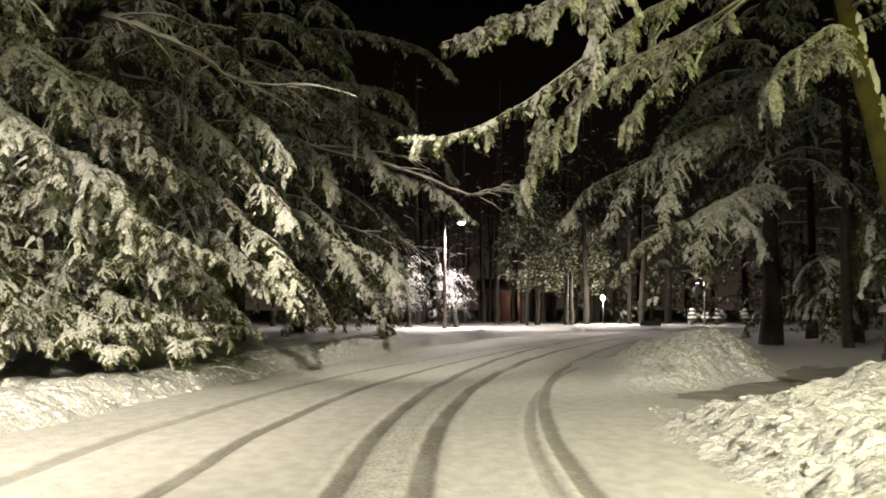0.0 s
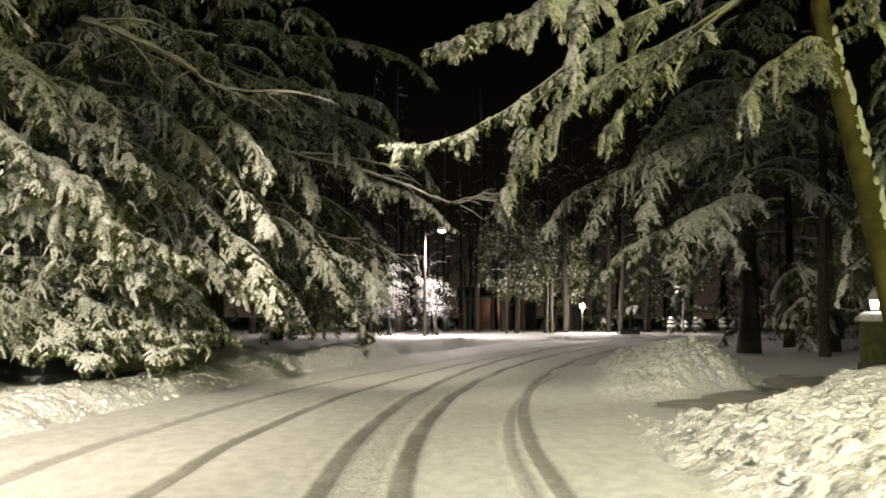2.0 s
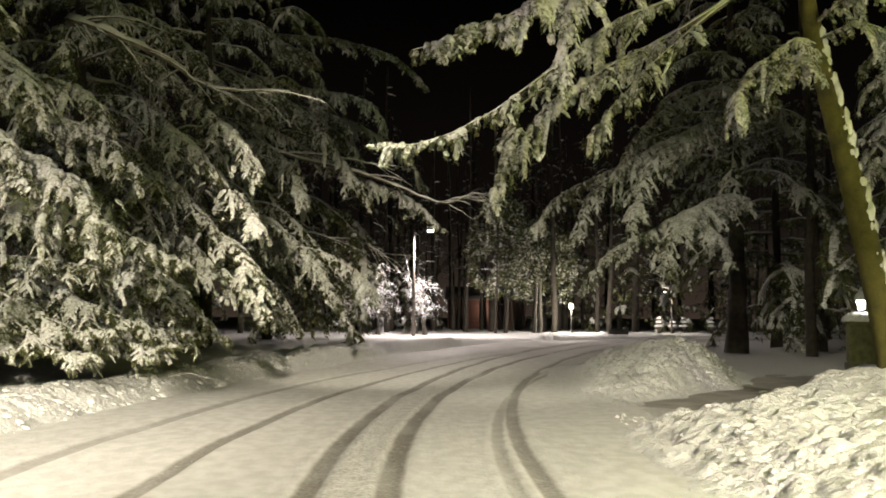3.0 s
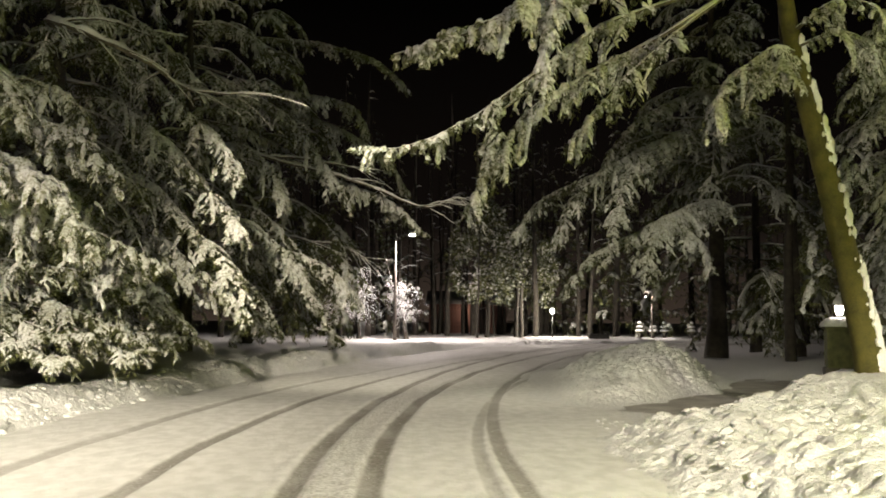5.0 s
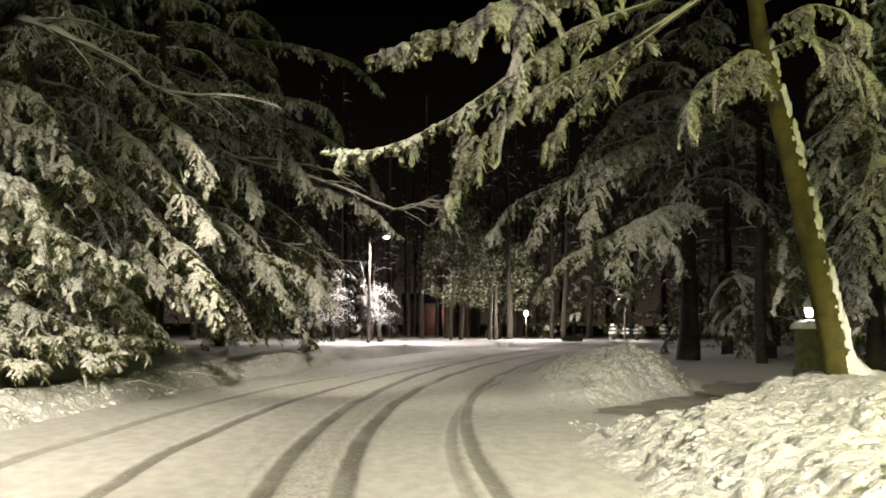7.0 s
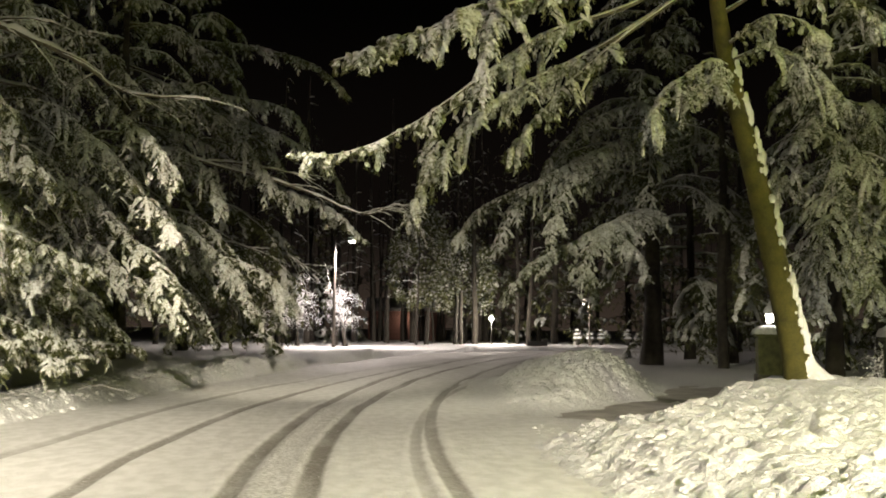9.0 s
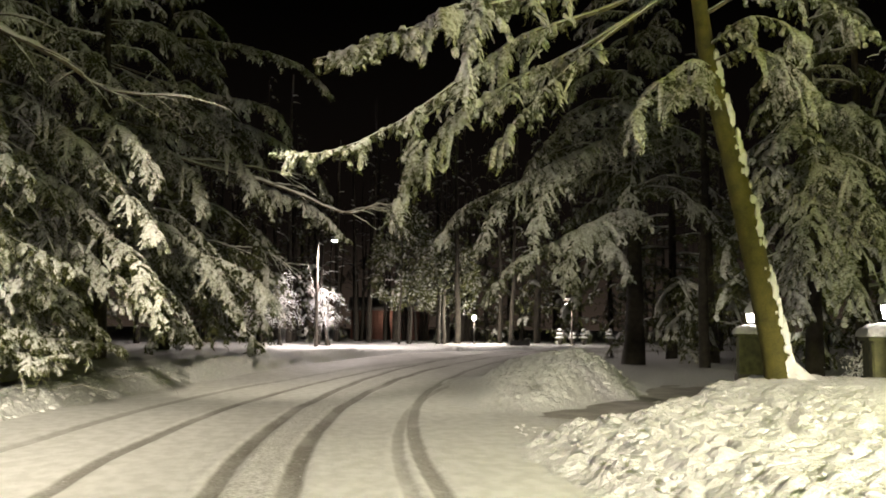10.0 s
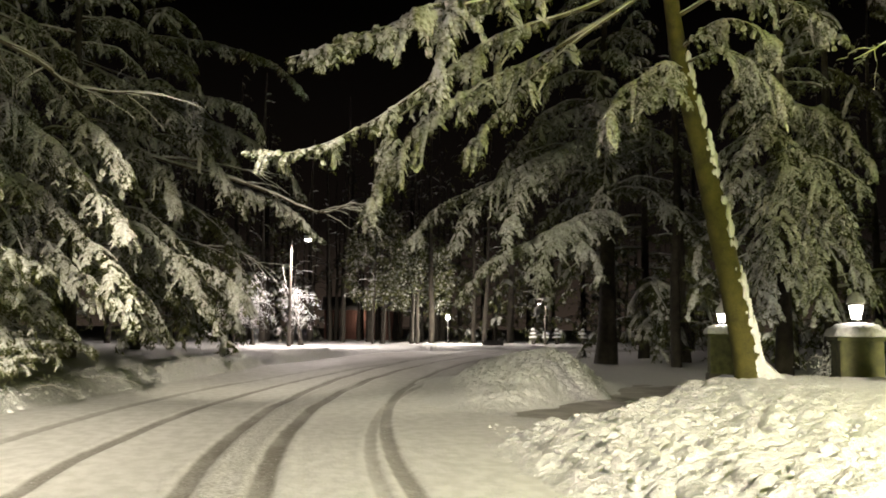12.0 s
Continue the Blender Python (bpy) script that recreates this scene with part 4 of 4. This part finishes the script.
# ---------------------------------------------------------------- woods behind
def joined_tree(name, label, seed, height, spread, count, low, category="conifer tree", group="woodland conifers"):
    """A woodland conifer: trunk, one crown of sprays, one layer of snow."""
    rng = np.random.default_rng(seed)
    tree = thing(name, (0, 0, 0), label, category, group)
    u = np.linspace(0, 1, 16)
    path = np.stack([0.1 * np.sin(u * 6), 0.1 * np.cos(u * 5) - 0.1, height * u - 0.3], 1)
    v, f = tube(path, 0.26 * (1 - 0.92 * u), 8, 0.04, rng)
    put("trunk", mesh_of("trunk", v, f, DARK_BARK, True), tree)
    sets = ([], [], [])
    for k in range(count):
        q = (k + rng.random()) / count
        z = low + (height - low) * q
        s = max(0.14, spread * (1 - z / height) ** 0.7 * rng.uniform(0.75, 1.1) / 4)
        m = Matrix.Translation((0, 0, z)) @ Euler((0, radians(rng.uniform(-6, 14)), radians(rng.uniform(0, 360)))).to_matrix().to_4x4() @ Matrix.Diagonal((s, s, s, 1))
        a = np.array(m)
        kit = WOOD_KIT[rng.integers(len(WOOD_KIT))]
        for store, me in zip(sets, kit):
            co = np.empty(len(me.vertices) * 3, dtype=np.float32)
            me.vertices.foreach_get("co", co)
            ix = np.empty(len(me.loops), dtype=np.int32)
            me.loops.foreach_get("vertex_index", ix)
            store.append((co.reshape(-1, 3) @ a[:3, :3].T + a[:3, 3], ix.reshape(len(me.polygons), -1)))
    for store, nm, mat in zip(sets, ("limb_wood", "crown", "crown_snow"), (DARK_BARK, NEEDLES, SPRAY_SNOW)):
        off, vs, fs = 0, [], []
        for v, f in store:
            vs.append(v), fs.append(f + off)
            off += len(v)
        tagged(put(nm, mesh_of(nm, np.concatenate(vs), np.concatenate(fs), mat), tree), kind="stuff")
    return tree


rng = np.random.default_rng(77)
WOOD_LABEL = "dark woodland conifer dusted with snow"
protos = [joined_tree("woodland_conifer", WOOD_LABEL, 300 + k, h, sp, n, lo) for k, (h, sp, n, lo) in enumerate(((17, 5.0, 28, 1.0), (21, 6.0, 30, 1.6), (14, 4.6, 26, 0.6)))]
spots = [(-34, 20), (-24, 16), (-19, 30), (-27, 34), (-17, 42), (-23, 50), (-12, 47), (-9, 56), (-15, 64), (-4, 66), (-8, 78), (1, 74), (12, 86), (14, 76), (20, 70), (24, 78),
         (29, 66), (27, 56), (34, 58), (21, 50), (26, 42), (33, 44), (22, 33), (29, 30), (19, 20), (25, 22), (18, 12), (27, 10), (38, 24), (40, 70), (-30, 70), (-40, 46), (46, 50),
         (0, 82), (5, 90), (12, 88), (17, 84), (22, 88), (30, 86), (36, 78), (-3, 90), (11.5, 73), (16, 68.5), (24, 66), (-6, 60),
         (-18, 4), (-24, -8), (-14, -16), (2, -30), (14, -22), (22, -8), (-8, -34)]
for k, (x, y) in enumerate(spots):
    x, y = x + rng.uniform(-1, 1), y + rng.uniform(-1, 1)
    m = pose(x, y, float(relief(x, y)), 0, 0, rng.uniform(0, 360)) @ Matrix.Scale(rng.uniform(0.85, 1.15), 4)
    if k < 3:
        protos[k].matrix_basis = m
    else:
        copy_thing(protos[k % 3], m)


def bare_tree(seed, height, radius, limbs, label="slender bare woodland trunk with thin snowy limbs", mat=DARK_BARK, load=1.0, low=0.35, flare=1.0, name="bare_tree"):
    rng = np.random.default_rng(seed)
    tree = thing(name, (0, 0, 0), label, "bare tree", "woodland trunks")
    u = np.linspace(0, 1, 18)
    path = np.stack([np.cumsum(rng.normal(0, 0.03, 18)), np.cumsum(rng.normal(0, 0.03, 18)), height * u - 0.3], 1)
    v, f = tube(path, radius * (1 - 0.8 * u), 8, 0.04, rng)
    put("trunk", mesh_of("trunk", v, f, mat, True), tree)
    for k in range(limbs):
        q = rng.uniform(low, 0.95)
        b = np.array([np.interp(q, u, path[:, i]) for i in range(3)])
        a, ln = rng.uniform(0, 2 * np.pi), flare * rng.uniform(0.6, 1.6) * (1.2 - q)
        w = np.linspace(0, 1, 9)[:, None]
        d = np.array([np.cos(a), np.sin(a), rng.uniform(0.2, 0.9)])
        p = b + d * ln * w + np.array([0, 0, -0.5 * ln]) * w ** 2 + np.cumsum(rng.normal(0, 0.02, (9, 3)), 0)
        r = radius * 0.22 * (1 - 0.8 * w[:, 0])
        wv, wf = tube(p, r, 5)
        wood = put("limb", mesh_of("limb", wv, wf, mat, True), tree)
        rv, rf = ridge_snow(p, np.maximum(r, 0.012), rng, load)
        put("limb_snow", mesh_of("limb_snow", rv, rf, SNOW_PAD, True), wood)
    return tree


bares = [bare_tree(400 + k, h, r, n) for k, (h, r, n) in enumerate(((13, 0.14, 7), (15, 0.19, 6), (11, 0.10, 8), (16, 0.25, 5)))]
n = 0
for k in range(74):
    x = rng.uniform(-9, 34)
    y = rng.uniform(57, 80) + 0.15 * abs(x - 10)
    if 14.5 < x < 22 and y < 66:
        continue
    m = pose(x, y, float(relief(x, y)), rng.uniform(-2, 2), rng.uniform(-3, 3), rng.uniform(0, 360)) @ Matrix.Scale(rng.uniform(0.8, 1.2), 4)
    if n < 4:
        bares[n].matrix_basis = m
    else:
        copy_thing(bares[n % 4], m)
    n += 1
for x, y, s in ((3.6, 74.0, 0.8), (4.5, 79.0, 0.9), (5.3, 72.5, 0.7), (6.0, 78.0, 0.8), (6.9, 75.0, 0.6), (7.6, 79.5, 0.9), (8.3, 73.0, 0.8), (9.2, 78.5, 0.7), (5.8, 80.5, 0.5), (7.1, 80.8, 0.5), (14.0, 33.0, 1.0), (15.8, 36.5, 1.3), (13.2, 39.0, 0.9), (17.5, 31.0, 0.9), (14.6, 28.5, 0.7)):
    copy_thing(bares[3], pose(x, y, float(relief(x, y)), 1.5, -2, x * 40) @ Matrix.Scale(s, 4))


# ---------------------------------------------------------------- under the far street lamp
def snowy_shrub(place, seed, height, width, label, twigs, mat=DARK_BARK, lean=0.0, span=(0.35, 1.0), aside=0.0):
    """A small tree of fine arching twigs, each loaded with snow, and little clumps at their ends."""
    rng = np.random.default_rng(seed)
    tree = thing("snowy_shrub", place, label, "shrub")
    u = np.linspace(0, 1, 14)
    stem = np.stack([lean * u ** 1.2 + 0.05 * np.sin(u * 8), 0.04 * np.cos(u * 7), height * 0.72 * u - 0.15], 1)
    v, f = tube(stem, 0.10 * (1 - 0.75 * u) * (1 + 0.8 * np.exp(-u * 14)), 8, 0.05, rng)
    put("trunk", mesh_of("trunk", v, f, mat, True), tree)
    rv, rf = ridge_snow(stem + np.array([0.02, -0.03, 0]), 0.05 * (1 - 0.6 * u), rng, 0.4)
    put("trunk_snow", mesh_of("trunk_snow", rv, rf, SNOW_PAD, True), tree)
    cv, cf, off = [], [], 0
    for k in range(twigs):
        q = rng.uniform(*span)
        b = np.array([np.interp(q, u, stem[:, i]) for i in range(3)])
        a = rng.uniform(0, 2 * np.pi)
        ln = width * rng.uniform(0.35, 1.0)
        w = np.linspace(0, 1, 10)[:, None]
        p = b + np.array([np.cos(a) + aside, np.sin(a), rng.uniform(0.4, 1.3)]) * ln * w - np.array([0, 0, rng.uniform(0.6, 1.4)]) * ln * w ** 2.2 + np.cumsum(rng.normal(0, 0.02, (10, 3)), 0)
        r = 0.022 * (1 - 0.7 * w[:, 0])
        wv, wf = tube(p, r, 4)
        twig = put("twig", mesh_of("twig", wv, wf, mat, True), tree)
        sv, sf = ridge_snow(p, np.maximum(r * 0.8, 0.008), rng, 0.2)
        put("twig_snow", mesh_of("twig_snow", sv, sf, SNOW_PAD, True), twig)
        c = p[rng.integers(2, 10, 34)] + rng.normal(0, 0.11, (34, 3))
        al = unit(rng.normal(0, 1, (34, 3)) + np.array([0, 0, -0.4]))
        sv, sf = pads(c, al, unit(np.cross(al, np.array([0.1, 0.2, 1]))), rng.uniform(0.03, 0.09, 34), rng.uniform(0.02, 0.05, 34), rng.uniform(0.015, 0.03, 34))
        cv.append(sv), cf.append(sf + off)
        off += len(sv)
    tagged(put("clumps", mesh_of("clumps", np.concatenate(cv), np.concatenate(cf), SNOW_PAD), tree), kind="stuff")
    return tree


snowy_shrub((0.75, 54.0, 0.62), 500, 6.5, 1.25, "small tree white with snow beneath the street lamp", 54, lean=-1.3, span=(0.25, 0.62), aside=0.55)
snowy_shrub((-1.9, 53.0, 0.6), 501, 4.6, 1.9, "fine-twigged bush edged with lit snow", 56, lean=-0.3)
snowy_shrub((-2.8, 50.0, 0.6), 502, 3.2, 1.6, "fine-twigged bush edged with lit snow", 40)
snowy_shrub((11.0, 18.0, 0.45), 504, 1.3, 0.55, "low garden bush tipped with snow beside the pillars", 22)
snowy_shrub((12.0, 18.6, 0.45), 505, 1.1, 0.6, "low garden bush tipped with snow beside the pillars", 20)


def round_tree(place, seed, height, width, label, clumps=900):
    """A broad-leaved tree whose crown is many leafy clumps capped with snow."""
    rng = np.random.default_rng(seed)
    tree = thing("snowy_broadleaf_tree", place, label, "tree")
    u = np.linspace(0, 1, 14)
    stem = np.stack([0.1 * np.sin(u * 5), 0.1 * np.cos(u * 4), height * 0.8 * u - 0.2], 1)
    v, f = tube(stem, 0.17 * (1 - 0.8 * u), 8, 0.05, rng)
    put("trunk", mesh_of("trunk", v, f, DARK_BARK, True), tree)
    for k in range(26):
        q = rng.uniform(0.3, 0.98)
        b = np.array([np.interp(q, u, stem[:, i]) for i in range(3)])
        a = rng.uniform(0, 2 * np.pi)
        w = np.linspace(0, 1, 8)[:, None]
        p = b + np.array([np.cos(a), np.sin(a), rng.uniform(0.0, 0.8)]) * width * rng.uniform(0.6, 0.95) * w - np.array([0, 0, 0.7]) * w ** 2
        wv, wf = tube(p, 0.04 * (1 - 0.8 * w[:, 0]), 5)
        put("limb", mesh_of("limb", wv, wf, DARK_BARK, True), tree)
    d = unit(rng.normal(0, 1, (clumps, 3)))
    c = d * (rng.uniform(0.35, 1, clumps) ** 0.5)[:, None] * np.array([width, width, height * 0.40]) + np.array([0, 0, height * 0.60])
    c += rng.normal(0, 0.15, c.shape)
    c = c[(lattice(c[:, 0] * 3 + 40, c[:, 2] * 3 + 40, 1.7, 9) > 0.3) & (c[:, 2] > height * 0.26)]
    rep = 9
    b = np.repeat(c, rep, 0) + rng.normal(0, 0.10, (len(c) * rep, 3))
    al = unit(rng.normal(0, 1, b.shape) + np.array([0, 0, -0.9]))
    q = len(b)
    gv, gf = blades(b, al, unit(np.cross(al, rng.normal(0, 1, al.shape))), rng.uniform(0.14, 0.30, q), rng.uniform(0.08, 0.15, q))
    tagged(put("leaves", mesh_of("leaves", gv, gf, NEEDLES), tree), kind="stuff")
    k = rng.random(q) < 0.26
    sv, sf = pads(b[k] + np.array([0, 0, 0.03]), al[k], unit(np.cross(al[k], np.array([0.1, 0.2, 1]))), rng.uniform(0.15, 0.34, k.sum()), rng.uniform(0.12, 0.24, k.sum()), rng.uniform(0.05, 0.1, k.sum()))
    tagged(put("crown_snow", mesh_of("crown_snow", sv, sf, SNOW_PAD), tree), kind="stuff")
    return tree


round_tree((6.1, 62.0, 0.45), 600, 9.0, 2.6, "round-crowned tree with clumps of snow")
round_tree((9.4, 68.0, 0.45), 601, 8.0, 2.6, "round-crowned tree with clumps of snow", 700)


# ---------------------------------------------------------------- verge at the bend
def topiary(place, tiers, label):
    p = thing("potted_topiary", place, label, "topiary", "snowy topiaries")
    part("urn", lathe([(0.12, 0), (0.16, 0.04), (0.09, 0.12), (0.20, 0.30), (0.22, 0.34)], 12), STONE_DARK, p)
    z = 0.34
    for k in range(tiers):
        r = 0.29 - 0.07 * k
        part("tier", lathe([(r * 0.5, z), (r, z + 0.08), (r * 0.8, z + 0.17), (r * 0.3, z + 0.21)], 12), NEEDLES, p)
        part("tier_snow", lathe([(r * 1.05, z + 0.08), (r * 1.0, z + 0.17), (r * 0.6, z + 0.24), (0.03, z + 0.26)], 14), SNOW, p)
        z += 0.25
    return p


for x, y, t in ((16.2, 62.0, 3), (17.25, 62.6, 2), (17.85, 62.0, 3), (20.0, 63.0, 3), (20.6, 62.4, 2)):
    topiary((x, y, float(relief(x, y))), t, "tiered clipped bush under rounded snow")


def sign_post(place):
    p = thing("verge_post", place, "slim pole with short snowy crossarms on the verge", "pole")
    part("pole", lathe([(0.07, -0.3), (0.06, 1.5), (0.045, 3.6)], 10), POLE_WOOD, p)
    part("lamp", lathe([(0.02, 2.68), (0.045, 2.70), (0.05, 2.74), (0.03, 2.78)], 10), LAMP_GLASS, p, "small glowing lamp", Matrix.Translation((-0.45, -0.2, -0.02))).visible_shadow = False
    put("lamp_bracket", mesh_of("lamp_bracket", *tube(smooth_path([(0, 0, 2.85), (-0.25, -0.1, 2.9), (-0.45, -0.2, 2.78)], 8), np.full(8, 0.02), 6), METAL, True), p)
    for z, w in ((3.0, 0.9),):
        part("crossarm", box(-0.1, 0, z, w, 0.07, 0.07, 0.012), POLE_WOOD, p)
        part("arm_snow", box(-0.1, 0, z + 0.07, w * 0.96, 0.07, 0.05, 0.02), SNOW, p)


sign_post((16.9, 61.5, float(relief(16.9, 61.5))))


def stone_trough(place):
    p = thing("dark_trough", place, "low dark trough standing on the snowy verge", "trough", turn=-8)
    part("body", box(0, 0, 0, 1.25, 0.5, 0.34, 0.04), METAL, p)
    part("rim", box(0, 0, 0.34, 1.32, 0.56, 0.05, 0.02), METAL, p)
    part("end_block", box(0.5, 0, 0.39, 0.3, 0.5, 0.14, 0.03), METAL, p)


stone_trough((12.5, 57.5, float(relief(12.5, 57.5)) - 0.01))


def red_shed(place):
    """Reddish boarded outbuilding glimpsed between the trunks."""
    h = thing("red_shed", place, "reddish boarded outbuilding deep in the wood", "shed", turn=-6)
    part("wall", box(0, 0.1, -0.3, 6.6, 3.6, 3.0, 0.02), REDWALL, h)
    me = None
    for k in range(26):
        x = -3.25 + 0.26 * k
        if me is None:
            b = part("board", box(0, -1.73, -0.3, 0.235, 0.05, 3.0, 0.01), REDWALL, h, m=Matrix.Translation((x, 0, 0)))
            me = b.data
        else:
            put("board", me, h, m=Matrix.Translation((x, 0, 0)))
    bm = bmesh.new()
    v = [bm.verts.new(c) for c in ((-3.6, -2.2, 2.6), (3.6, -2.2, 2.6), (3.6, 0.1, 3.8), (-3.6, 0.1, 3.8), (-3.6, 2.3, 2.6), (3.6, 2.3, 2.6))]
    bm.faces.new((v[0], v[1], v[2], v[3])), bm.faces.new((v[3], v[2], v[5], v[4]))
    bmesh.ops.solidify(bm, geom=bm.faces[:], thickness=0.15)
    part("roof_snow", bm, SNOW, h, "thick layer of roof snow")


red_shed((6.6, 84.0, 0.4))


# ---------------------------------------------------------------- bare snowy boughs and fallen twigs
def bare_bough(points, radius, seed, label, twigs=10, fine=1.0, snow=0.9):
    """A leafless bough with side twigs, carried by a trunk hidden among the conifers."""
    rng = np.random.default_rng(seed)
    o = np.array(points[0])
    tree = thing("bare_bough", tuple(o), label, "bough", "bare boughs")
    p = smooth_path(np.array(points) - o, 40)
    p += np.cumsum(rng.normal(0, 0.012 * fine, p.shape), 0)
    r = radius * (1 - 0.85 * np.linspace(0, 1, 40))
    v, f = tube(p, r, 7)
    put("wood", mesh_of("wood", v, f, BARK, True), tree)
    sv, sf = ridge_snow(p, r, rng, snow, 0.014 * fine)
    put("bough_snow", mesh_of("bough_snow", sv, sf, SNOW_PAD, True), tree)
    for k in range(twigs):
        i = rng.integers(6, 37)
        t = unit(p[min(39, i + 1)] - p[i])
        d = unit(t + rng.normal(0, 0.45, 3) * np.array([1, 1, 0.7]))
        ln = fine * rng.uniform(0.5, 1.5)
        w = np.linspace(0, 1, 9)[:, None]
        q = p[i] + d * ln * w + np.array([0, 0, -0.25 * ln]) * w ** 2 + np.cumsum(rng.normal(0, 0.015, (9, 3)), 0)
        rr = max(0.012 * fine, r[i] * 0.5) * (1 - 0.7 * w[:, 0])
        wv, wf = tube(q, rr, 5)
        twig = put("twig", mesh_of("twig", wv, wf, BARK, True), tree)
        sv, sf = ridge_snow(q, rr, rng, snow, 0.014 * fine)
        put("twig_snow", mesh_of("twig_snow", sv, sf, SNOW_PAD, True), twig)


BOUGH = "leafless bough edged with snow among the conifers"
bare_bough(((-8.3, 23.6, 8.6), (-7.4, 20.6, 8.0), (-5.6, 20.4, 7.23), (-4.65, 21.2, 6.74), (-2.79, 21.6, 6.73)), 0.09, 700, BOUGH, 16)
bare_bough(((-6.8, 31.0, 6.6), (-4.6, 31.0, 6.9), (-2.2, 31.0, 6.7), (-0.6, 31.2, 6.3)), 0.07, 701, BOUGH, 8)
bare_bough(((-5.5, 38.5, 3.6), (-3.2, 37.5, 4.6), (-1.5, 37.0, 4.2), (-0.4, 37.0, 3.2)), 0.06, 702, BOUGH, 14)
bare_bough(((-6.4, 31.0, 7.4), (-1.5, 30.5, 6.1), (0.9, 30.0, 5.1), (2.2, 30.0, 5.4), (3.1, 29.8, 4.0)), 0.055, 706, BOUGH, 18)
bare_bough(((9.0, 9.9, 6.3), (7.9, 10.0, 5.6), (7.1, 10.0, 5.1), (6.5, 10.0, 4.75)), 0.02, 707, "thin snowy bough reaching over the lawn", 9, 0.4)
copy_thing(bares[1], pose(9.0, 9.8, float(relief(9.0, 9.8)), 0, 0, 120) @ Matrix.Scale(0.9, 4))
bare_bough(((-3.9, 20.6, 0.44), (-3.6, 20.3, 0.50), (-3.1, 19.9, 0.46), (-2.75, 19.6, 0.34)), 0.010, 704, "fallen twiggy branch lying on the snowy verge", 14, 0.22, 0.12)
bare_bough(((-4.6, 18.3, 0.38), (-4.2, 18.2, 0.46), (-3.8, 18.0, 0.40), (-3.4, 17.9, 0.32)), 0.009, 705, "fallen twiggy branch lying on the snowy verge", 10, 0.2, 0.12)


def crumbs(name, count, seed, where, low, high, label):
    """Loose bits of snow, each a small faceted lump, thrown off by wheels and plough."""
    rng = np.random.default_rng(seed)
    bm = bmesh.new()
    bmesh.ops.create_icosphere(bm, subdivisions=1, radius=1)
    bv = np.array([v.co[:] for v in bm.verts])
    bf = np.array([[v.index for v in f.verts] for f in bm.faces])
    bm.free()
    x, y = where(rng, count)
    count = len(x)
    s = x - bend(y)
    on_road = (s > ROAD_LEFT - 0.3) & (s < ROAD_RIGHT + 0.3)
    z = np.where(on_road, np.maximum(rise(y) + 0.05 * (lattice(x, y, 2.3, 3) - 0.5), relief(x, y) - 0.05), relief(x, y))
    r = low + (high - low) * rng.random(count) ** 2.5
    v = bv[None] * (r[:, None, None] * rng.uniform(0.6, 1.3, (count, 1, 3))) * (1 + 0.18 * rng.standard_normal((count, len(bv), 1)))
    v[..., 2] *= 0.55
    v = v + np.stack([x, y, z - r * 0.05], 1)[:, None]
    f = (bf[None] + np.arange(count)[:, None, None] * len(bv)).reshape(-1, 3)
    tagged(put(name, mesh_of(name, v.reshape(-1, 3), f, SNOW, True)), label, "snow crumbs", kind="stuff")


def along_edge(rng, n):
    y = 6 + 6 * rng.random(n)
    return ROAD_RIGHT + bend(y) + np.abs(rng.normal(0, 0.3, n)) - 0.05, y


def on_bank(rng, n):
    y = 6.2 + 9 * rng.random(n)
    x = ROAD_RIGHT + bend(y) + 0.1 + 3.4 * rng.random(n) ** 1.2
    k = np.argsort(lattice(x, y, 0.55, 91) + 0.6 * rng.random(n))
    return x[k[n // 4:]], y[k[n // 4:]]


def on_berm(rng, n):
    y = 8 + 24 * rng.random(n) ** 1.3
    return ROAD_LEFT + bend(y) - 0.1 - np.abs(rng.normal(0.5, 0.55, n)), y


def on_lane(rng, n):
    y = 6 + 16 * rng.random(n) ** 1.5
    pick = np.array([t[0] for t in TRACKS])[rng.integers(0, 6, n)]
    return pick + 0.0068 * (y - 8) ** 2 + rng.normal(0, 0.35, n), y


def on_mound(rng, n):
    return 6.1 + rng.normal(0, 0.8, n), 22.6 + rng.normal(0, 1.5, n)


crumbs("edge_crumbs", 30, 801, along_edge, 0.005, 0.014, "small lumps of snow strewn along the road edge")
crumbs("bank_crumbs", 1700, 802, on_bank, 0.010, 0.060, "loose lumps of snow on the ploughed bank")
crumbs("lane_crumbs", 600, 803, on_lane, 0.004, 0.010, "fine crumbs of snow thrown from the wheel tracks")
crumbs("berm_crumbs", 900, 804, on_berm, 0.015, 0.10, "lumps of ploughed snow along the wooded verge")
crumbs("mound_crumbs", 420, 805, on_mound, 0.02, 0.10, "loose lumps of snow on the ploughed mound")
